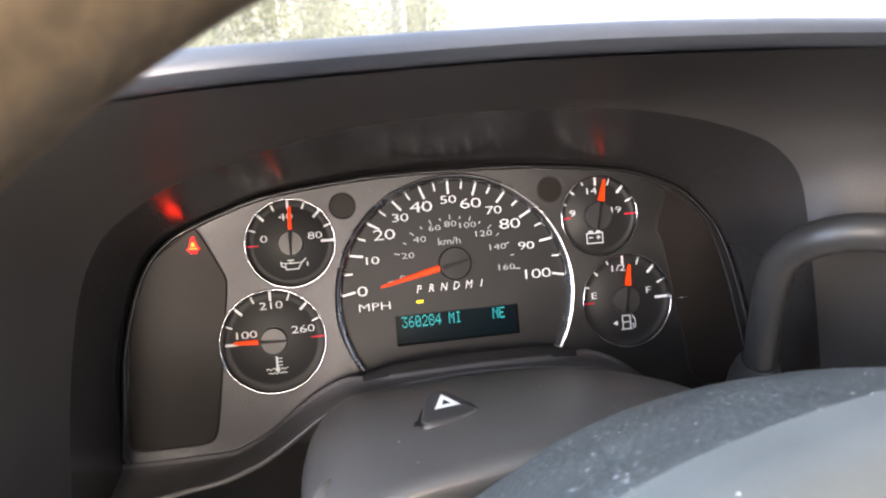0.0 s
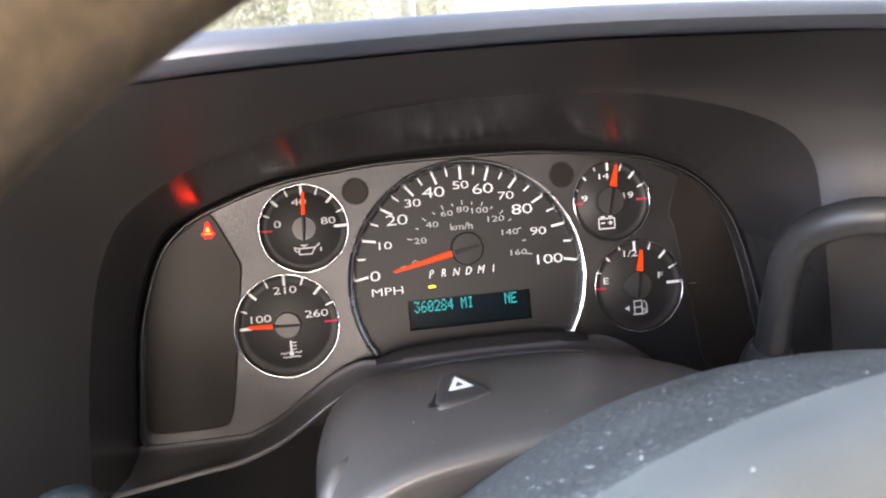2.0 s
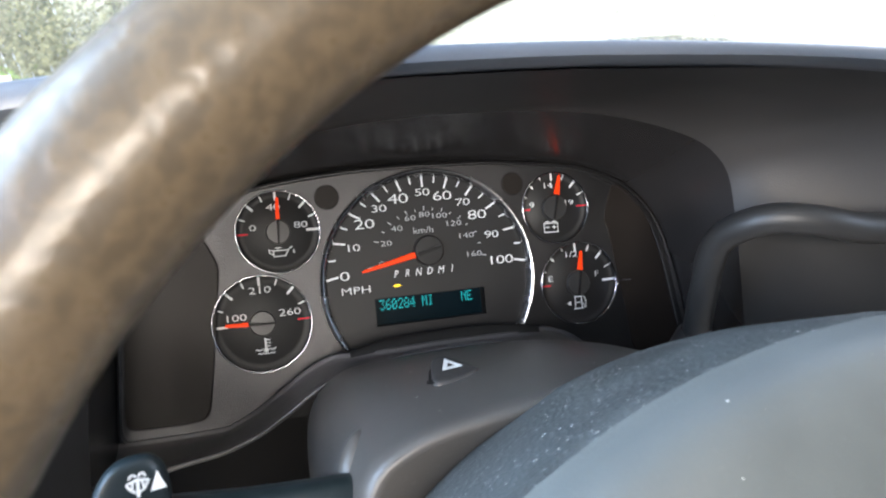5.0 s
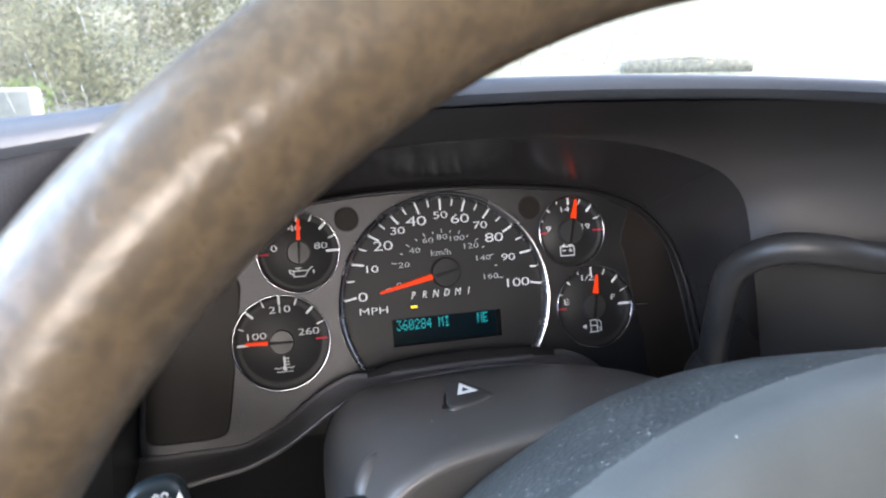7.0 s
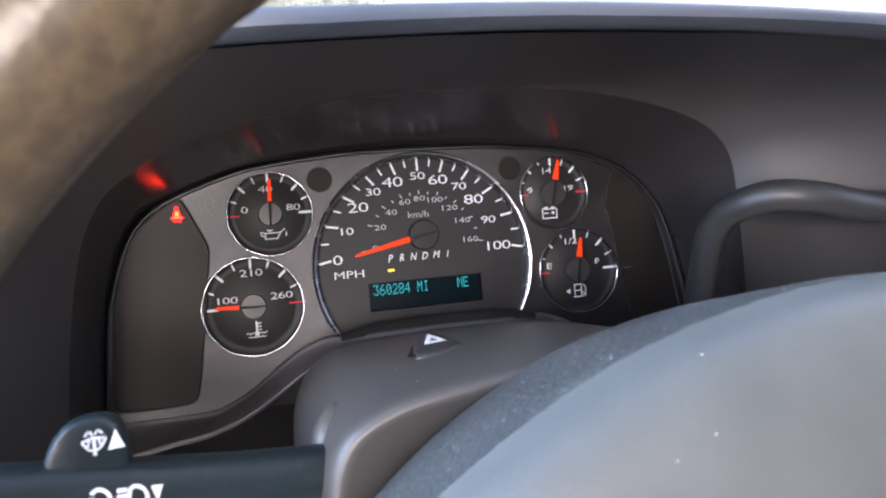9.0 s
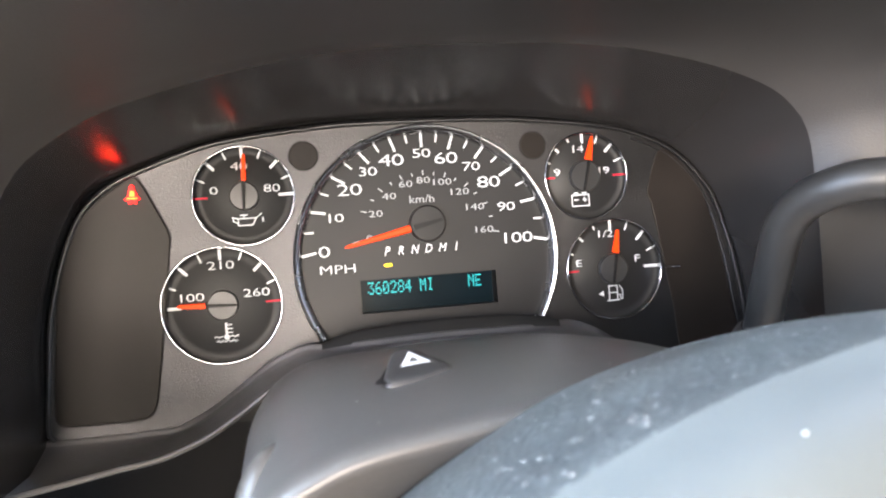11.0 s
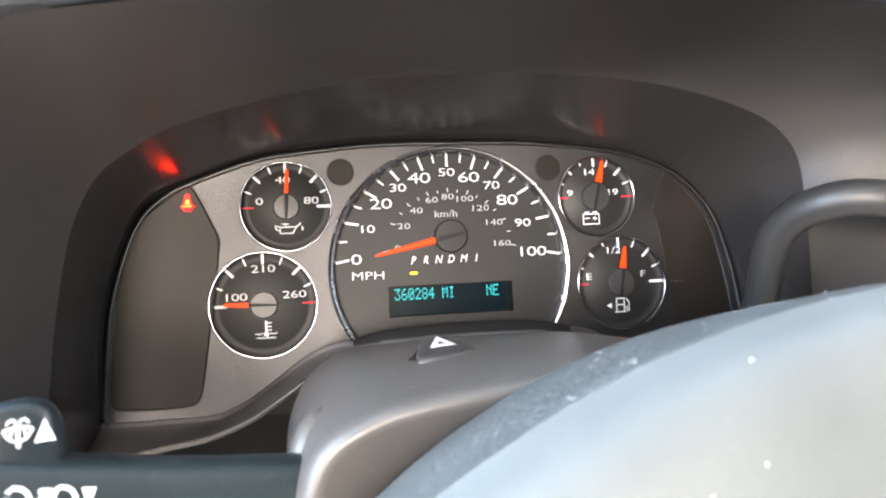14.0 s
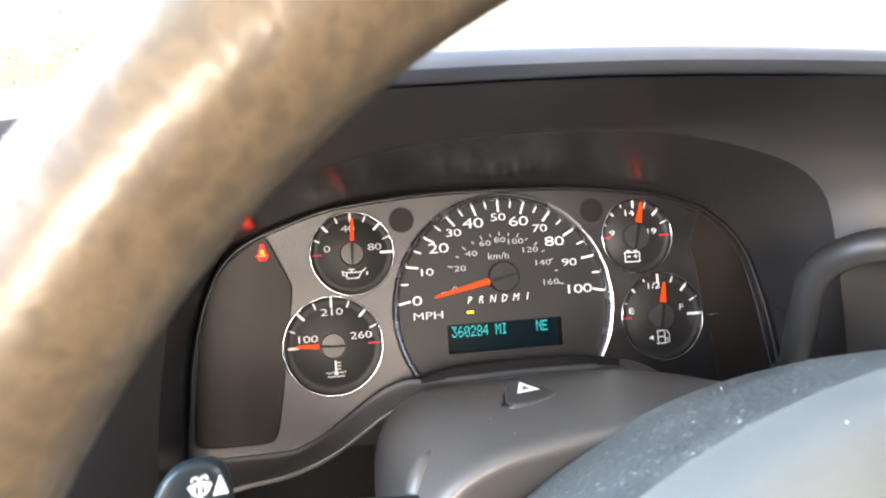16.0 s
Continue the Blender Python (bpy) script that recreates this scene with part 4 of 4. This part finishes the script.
for w in (5.3, 3.7, 2.1, 0.5, -1.1):
    part("beam_mark", on_arm([[(-141.0, w - 1.1), (-138.6, w - 1.1), (-138.4, w), (-140.8, w)]]), PRINT, arm)
part("arrow_symbol", on_arm([[(-132.5, 5.2), (-130.9, 0.6), (-129.4, 5.3)]]), PRINT, arm)

# ---- steering wheel ----
WHEEL = Vector((8.0, -302.0, -112.5))
TILT = -0.053
wheel = thing("steering_wheel", tuple(WHEEL), "worn brown leather steering wheel with grey hub", "steering wheel")


def on_wheel(u, v, w):
    """Wheel plane: u right, v up, w towards the driver."""
    return Vector((WHEEL.x + u, WHEEL.y + v * math.sin(TILT) - w * math.cos(TILT), WHEEL.z + v * math.cos(TILT) + w * math.sin(TILT)))


RIM_R, RIM_A, RIM_B = 195.7, 16.0, 16.4
rows = []
for k in range(180):
    a = 2 * math.pi * k / 180
    rows.append([on_wheel((RIM_R + RIM_A * math.cos(b)) * math.cos(a), (RIM_R + RIM_A * math.cos(b)) * math.sin(a), RIM_B * math.sin(b)) for b in [2 * math.pi * j / 28 for j in range(28)]])
rows.append(rows[0])
bm = loft(rows, closed=True)
bmesh.ops.remove_doubles(bm, verts=bm.verts, dist=0.01)
part("rim", bm, RIM, wheel, "rubbed brown leather rim")


PAD_TURN = 0.347


def pad_ring(w, half_u, half_v, power=1.8, centre=(8.5, 8.5)):
    out = []
    for k in range(128):
        a = 2 * math.pi * k / 128
        c, s = math.cos(a), math.sin(a)
        u, v = half_u * math.copysign(abs(c) ** (2 / power), c), half_v * math.copysign(abs(s) ** (2 / power), s)
        out.append(on_wheel(centre[0] + u * math.cos(PAD_TURN) - v * math.sin(PAD_TURN), centre[1] + u * math.sin(PAD_TURN) + v * math.cos(PAD_TURN), w))
    return out


side = [pad_ring(-120, 112, 50), pad_ring(-104, 120, 55), pad_ring(-78, 131.5, 60.5), pad_ring(-60, 139.5, 64), pad_ring(-53, 141.6, 65), pad_ring(-49.5, 142, 65)]
part("hub_side", loft(side, closed=True), PAD_SIDE, wheel, "dusty textured hub side")
front = [pad_ring(-49.5, 142, 65), pad_ring(-47, 141.4, 64.5), pad_ring(-41, 140.8, 63.8), pad_ring(-34, 139.4, 62.6), pad_ring(-29, 135, 59.5), pad_ring(-25, 124, 52.5), pad_ring(-22, 104, 41), pad_ring(-20, 76, 27), pad_ring(-19, 44, 13), pad_ring(-18.6, 8, 3)]
part("hub_cover", loft(front, closed=True, caps=True), PAD, wheel, "smooth blue-grey airbag cover with dust specks")
for turn in (PAD_TURN, math.pi + PAD_TURN):
    spoke = [on_wheel(u * math.cos(turn), u * math.sin(turn), w) for u, w in ((120, -70), (145, -52), (165, -28), (182, -8), (190, 0))]
    part("spoke", tube_mesh(resample([tuple(p) for p in spoke], 14), 12, 16), PAD_SIDE, wheel, "dark wheel spoke")



def crumbs(name, source, count, seed, size, label, up=0.1):
    """Pale dust crumbs lying on a surface: small upright-facing lumps."""
    rng = random.Random(seed)
    home = root_of(source)
    faces = [f for f in source.data.polygons if (DASH.to_3x3() @ f.normal).z > up]
    weights = [f.area for f in faces]
    base = [c / MM for c in home["base"]]
    ob = thing(name, base, label, "dust", "stuff")
    verts, polys = [], []
    for f in rng.choices(faces, weights, k=count):
        pts = [source.data.vertices[i].co for i in f.vertices]
        a, b = rng.random(), rng.random()
        p = (pts[0].lerp(pts[1], a)).lerp(pts[-1].lerp(pts[2 if len(pts) > 3 else -1], a), b)
        n = f.normal
        r = size * rng.uniform(0.35, 1.0) ** 2
        s = n.orthogonal().normalized()
        t = n.cross(s)
        k = len(verts)
        for j in range(5):
            g = 2 * math.pi * j / 5 + rng.uniform(-0.4, 0.4)
            verts.append((p + (s * math.cos(g) + t * math.sin(g)) * r * MM * rng.uniform(0.6, 1.2) + n * 0.00008) / MM + Vector(base))
        verts.append((p + n * r * MM * 0.45) / MM + Vector(base))
        polys += [(k + j, k + (j + 1) % 5, k + 5) for j in range(5)]
    mesh = bpy.data.meshes.new("crumb_layer")
    mesh.from_pydata(verts, [], polys)
    part("crumb_layer", mesh, DUST, ob, "", 20)


by_name = {o.name: o for o in scene.objects}
crumbs("hub_dust", by_name["hub_side"], 800, 3, 0.6, "pale dust crumbs on the wheel hub side", 0.25)
crumbs("cover_dust", by_name["hub_cover"], 26, 4, 0.42, "pale dust crumbs on the airbag cover", 0.0)
crumbs("shroud_dust", by_name["shroud"], 70, 6, 0.55, "pale dust crumbs on the column shroud", 0.5)


def crumb(x, y, z, radius, label):
    """One larger crumb, set down on the airbag cover nearest to a place in the dashboard frame, in millimetres."""
    cover = by_name["hub_cover"]
    found, spot, way, _ = cover.closest_point_on_mesh(Vector((x, y, z)) * MM - Vector(wheel["base"]))
    at = (spot + Vector(wheel["base"])) / MM
    ob = thing("crumb", tuple(at), label, "crumb")
    bm = bmesh.new()
    bmesh.ops.create_icosphere(bm, subdivisions=2, radius=radius)
    rng = random.Random(8)
    for v in bm.verts:
        v.co = at + way * radius * 0.35 + v.co * rng.uniform(0.75, 1.15)
    part("lump", bm, DUST, ob)


crumb(7, -271, -41, 0.4, "white crumb lying on the airbag cover")

# ---- cab ----
IDENT = Matrix.Identity(4)


def wall_with_window(name, x0, x1, label, sill=1270):
    """A door side with a window opening, in metres."""
    ob = thing(name, (500 * (x0 + x1) / 0.5 / 2 * 0.5, 0, 550), label, "door", "structure", "", IDENT)
    lo, hi = x0 * 1000, x1 * 1000
    for y0, y1, z0, z1 in ((-1260, 660, 500, sill), (-1260, -70, 1950, 2050), (-1260, -950, sill, 1950)):
        part("door_panel", block((lo, y0, z0), (hi, y1, z1)), DARK, ob)
    return ob


wall_with_window("door_1", -0.76, -0.70, "grey trimmed driver door with open window aperture")
# Unseen door; its high sill is there to block light from the right.
wall_with_window("door_2", 1.26, 1.32, "unseen passenger door, sill raised to keep side light off the hood", 1480)
# Unseen wall in two tones: pale reflector on the left, dark on the right.
rear = thing("wall_rear", (250, -1230, 500), "unseen cab rear wall, tan half and dark half for plate reflections", "wall", "structure", "", IDENT)
part("tan_half_panel", block((-760, -1260, 500), (60, -1200, 2050)), TAN, rear)
part("dark_half_panel", block((60, -1260, 500), (1320, -1200, 2050)), REAR_DARK, rear)
# Headliner and floor lie out of view and act as reflectors.
roof = thing("ceiling", (250, -700, 1960), "unseen headliner, made pale to bounce light", "ceiling", "structure", "", IDENT)
part("headliner", block((-760, -1260, 1960), (1320, -60, 2050)), HEADLINER, roof)
floor = thing("floor", (250, -400, 480), "unseen tan floor, made pale to bounce light upwards", "floor", "structure", "", IDENT)
part("floor_mat", block((-700, -1260, 440), (1260, 660, 500)), TAN, floor)
firewall = thing("wall_front", (250, 620, 480), "dark bulkhead behind the dash", "wall", "structure", "", IDENT)
part("bulkhead", block((-700, 600, 500), (1260, 660, 1130)), DARK, firewall)
screen = thing("window_1", (250, 620, 1150), "clear raked windscreen between dark pillars", "window", "structure", "", IDENT)
pane = part("pane", loft([[(-690, 640, 1130), (1250, 640, 1130)], [(-690, -60, 2000), (1250, -60, 2000)]]), GLASS, screen)
pane.visible_shadow = False
for x in (-730, 1290):
    part("pillar", tube_mesh([(x, 660, 1100), (x, 300, 1560), (x, -80, 2010)], 45, 12), DARK, screen)


def flecks():
    """Dirt and dried droplets on the windscreen."""
    rng = random.Random(5)
    ob = thing("windscreen_dirt", (250, 620, 1150), "pale dried dirt specks on the windscreen", "dirt", "stuff", "", IDENT)
    low, high = Vector((0, 640, 1130)), Vector((0, -60, 2000))
    along_glass, off = (high - low).normalized(), Vector((0, 0.779, 0.627)) * 3
    verts, faces = [], []
    for k in range(5200):
        u, v = rng.uniform(-600, 900), rng.uniform(20, 620)
        p = low + along_glass * v + Vector((u, 0, 0)) + off
        long, wide, turn = rng.uniform(0.5, 1.6) ** 2 * 1.1, rng.uniform(0.4, 1.1), rng.uniform(0.8, 2.4)
        a = (Vector((1, 0, 0)) * math.cos(turn) + along_glass * math.sin(turn))
        b = (Vector((1, 0, 0)) * -math.sin(turn) + along_glass * math.cos(turn))
        n = len(verts)
        verts += [p - a * long, p + b * wide, p + a * long * rng.uniform(0.6, 1), p - b * wide * rng.uniform(0.5, 1)]
        faces.append((n, n + 1, n + 2, n + 3))
    for k in range(80):
        u, v = rng.uniform(-600, 500), rng.uniform(60, 620)
        for j in range(rng.randint(3, 9)):
            p = low + along_glass * (v - 13 * j) + Vector((u + rng.uniform(-0.5, 0.5), 0, 0)) + off
            wide, long = rng.uniform(0.4, 1.3), rng.uniform(4, 9)
            n = len(verts)
            verts += [p - along_glass * long, p + Vector((wide, 0, 0)), p + along_glass * long, p - Vector((wide, 0, 0))]
            faces.append((n, n + 1, n + 2, n + 3))
    mesh = bpy.data.meshes.new("specks")
    mesh.from_pydata(verts, [], faces)
    part("specks", mesh, DUST, ob)


flecks()

# Wiper-shaped stand-in for an unidentified pale strip, placed to fit the camera's view.
wiper = thing("windscreen_strip", (455, 425, 1402), "pale strip low on the windscreen, placed to fit the view", "wiper blade", "", "", IDENT)
part("blade", block((355, 424, 1393), (552, 434, 1408), 2.5, 2), STRIP_TONE, wiper)
part("arm", tube_mesh([(365, 430, 1409), (460, 432, 1412), (556, 436, 1406)], [2.0, 2.6, 3.2], 10), STRIP_TONE, wiper)
for k in range(9):
    part("claw", block((362 + 21 * k, 422, 1403), (371 + 21 * k, 431, 1410), 1, 1), BARK, wiper)


# ---- outside ----
ground = thing("ground", (0, 20000, 0), "pale sunlit gravel yard", "ground", "structure", "", IDENT)
rows = []
for y in [-400, -60, -10, 0, 4, 8, 11, 13, 15, 17, 20, 24, 30, 40, 60, 120, 400]:
    rows.append([(x * 1000, y * 1000, 1000 * (0.0 if y < 12 else 0.22 * (min(y, 60) - 12)) + (0 if y < 11 or y > 70 else 180 * math.sin(x * 1.7 + y) + 120 * math.sin(x * 0.6 - y * 0.7))) for x in [-400, -120] + [-60 + 2.5 * k for k in range(49)] + [120, 400]])
yard = [row for row in rows[:8]]
part("yard", loft(yard), GRAVEL, ground, "pale gravel")
part("bank", loft(rows[7:]), LITTER, ground, "leaf-strewn wooded bank")


def tree(x, y, high, thick, seed):
    rng = random.Random(seed)
    ob = thing("tree", (x * 1000, y * 1000, 0), "grey-barked tree with sparse dry leaves", "tree", "", "trees at the yard edge", IDENT)
    rise = 220 * max(y - 12, 0)
    lean = rng.uniform(-0.05, 0.05)
    path = [((x + lean * h + 0.05 * math.sin(h * 1.3 + seed)) * 1000, y * 1000, h * 1000 + rise - 200) for h in [high * k / 8 for k in range(9)]]
    bm = tube_mesh(path, [thick * 1000 * (1 - 0.09 * k) for k in range(9)], 10)
    trunk = part("trunk", bm, BARK, ob)
    for k in range(7):
        h = high * rng.uniform(0.3, 0.95)
        a = rng.uniform(0, 2 * math.pi)
        length = high * rng.uniform(0.12, 0.25)
        p0 = Vector(((x + lean * h) * 1000, y * 1000, h * 1000 + rise))
        p2 = p0 + Vector((math.cos(a), math.sin(a), 0.7)) * length * 1000
        part("limb", tube_mesh([p0, p0.lerp(p2, 0.5) + Vector((0, 0, -60)), p2], [thick * 400, thick * 260, thick * 90], 7), BARK, trunk)
    verts, faces = [], []
    for k in range(900):
        h = high * rng.uniform(0.25, 1.05)
        spread = high * 0.2 * (1.1 - abs(h / high - 0.6))
        p = Vector((x + rng.gauss(0, spread), y + rng.gauss(0, spread), h + rise / 1000)) * 1000
        d1 = Vector((rng.uniform(-1, 1), rng.uniform(-1, 1), rng.uniform(-1, 1))).normalized() * rng.uniform(35, 80)
        d2 = d1.orthogonal().normalized() * rng.uniform(20, 45)
        n = len(verts)
        verts += [p - d1, p + d2, p + d1, p - d2]
        faces.append((n, n + 1, n + 2, n + 3))
    mesh = bpy.data.meshes.new("crown")
    mesh.from_pydata(verts, [], faces)
    part("crown", mesh, LEAF, ob)
    return ob


rng = random.Random(7)
for k in range(22):
    tree(-17 + 0.95 * k + rng.uniform(-0.6, 0.6), 15 + rng.uniform(-1.5, 12), rng.uniform(5, 8), rng.uniform(0.10, 0.2), k)


def bushes():
    """One long low thicket along the yard's edge."""
    rng = random.Random(21)
    ob = thing("thicket", (0, 16000, 0), "dry tangled undergrowth along the yard edge", "bushes", "stuff", "", IDENT)
    verts, faces = [], []
    clumps = []
    for k in range(54):
        clumps.append((rng.uniform(-12, 4), rng.uniform(12.6, 19), rng.uniform(0.3, 0.85), rng.uniform(0.7, 2.3)))
    for k in range(46000):
        cx, cy_clump, wide, high = clumps[k % 54]
        x, y = cx + rng.gauss(0, wide * 0.6), cy_clump + rng.gauss(0, wide * 0.6)
        z = abs(rng.gauss(0.45, 0.32)) * high + 0.22 * max(y - 12, 0)
        p = Vector((x, y, z)) * 1000
        d1 = Vector((rng.uniform(-1, 1), rng.uniform(-1, 1), rng.uniform(-0.4, 1))).normalized() * rng.uniform(25, 75)
        d2 = d1.orthogonal().normalized() * rng.uniform(14, 42)
        n = len(verts)
        verts += [p - d1, p + d2, p + d1, p - d2]
        faces.append((n, n + 1, n + 2, n + 3))
    mesh = bpy.data.meshes.new("leaves")
    mesh.from_pydata(verts, [], faces)
    part("leaves", mesh, LEAF, ob)


bushes()
wall_block = thing("concrete_block", (-3650, 11000, 0), "pale concrete barrier block in the yard", "barrier", "", "", IDENT)
part("block", block((-4700, 10700, 0), (-2990, 11300, 760), 60, 2), CONCRETE, wall_block)


def shrub(x, y, wide, high, seed):
    rng = random.Random(seed)
    ob = thing("shrub", (x * 1000, y * 1000, 0), "small bright green shrub behind the block", "shrub", "", "", IDENT)
    verts, faces = [], []
    for k in range(420):
        p = Vector((x + rng.gauss(0, wide), y + rng.gauss(0, wide * 0.6), abs(rng.gauss(high * 0.55, high * 0.25)))) * 1000
        d1 = Vector((rng.uniform(-1, 1), rng.uniform(-1, 1), rng.uniform(-0.3, 1))).normalized() * rng.uniform(30, 70)
        d2 = d1.orthogonal().normalized() * rng.uniform(14, 30)
        n = len(verts)
        verts += [p - d1, p + d2, p + d1, p - d2]
        faces.append((n, n + 1, n + 2, n + 3))
    mesh = bpy.data.meshes.new("leaves")
    mesh.from_pydata(verts, [], faces)
    part("leaves", mesh, GREEN, ob)


shrub(-3.35, 11.7, 0.22, 0.85, 31)
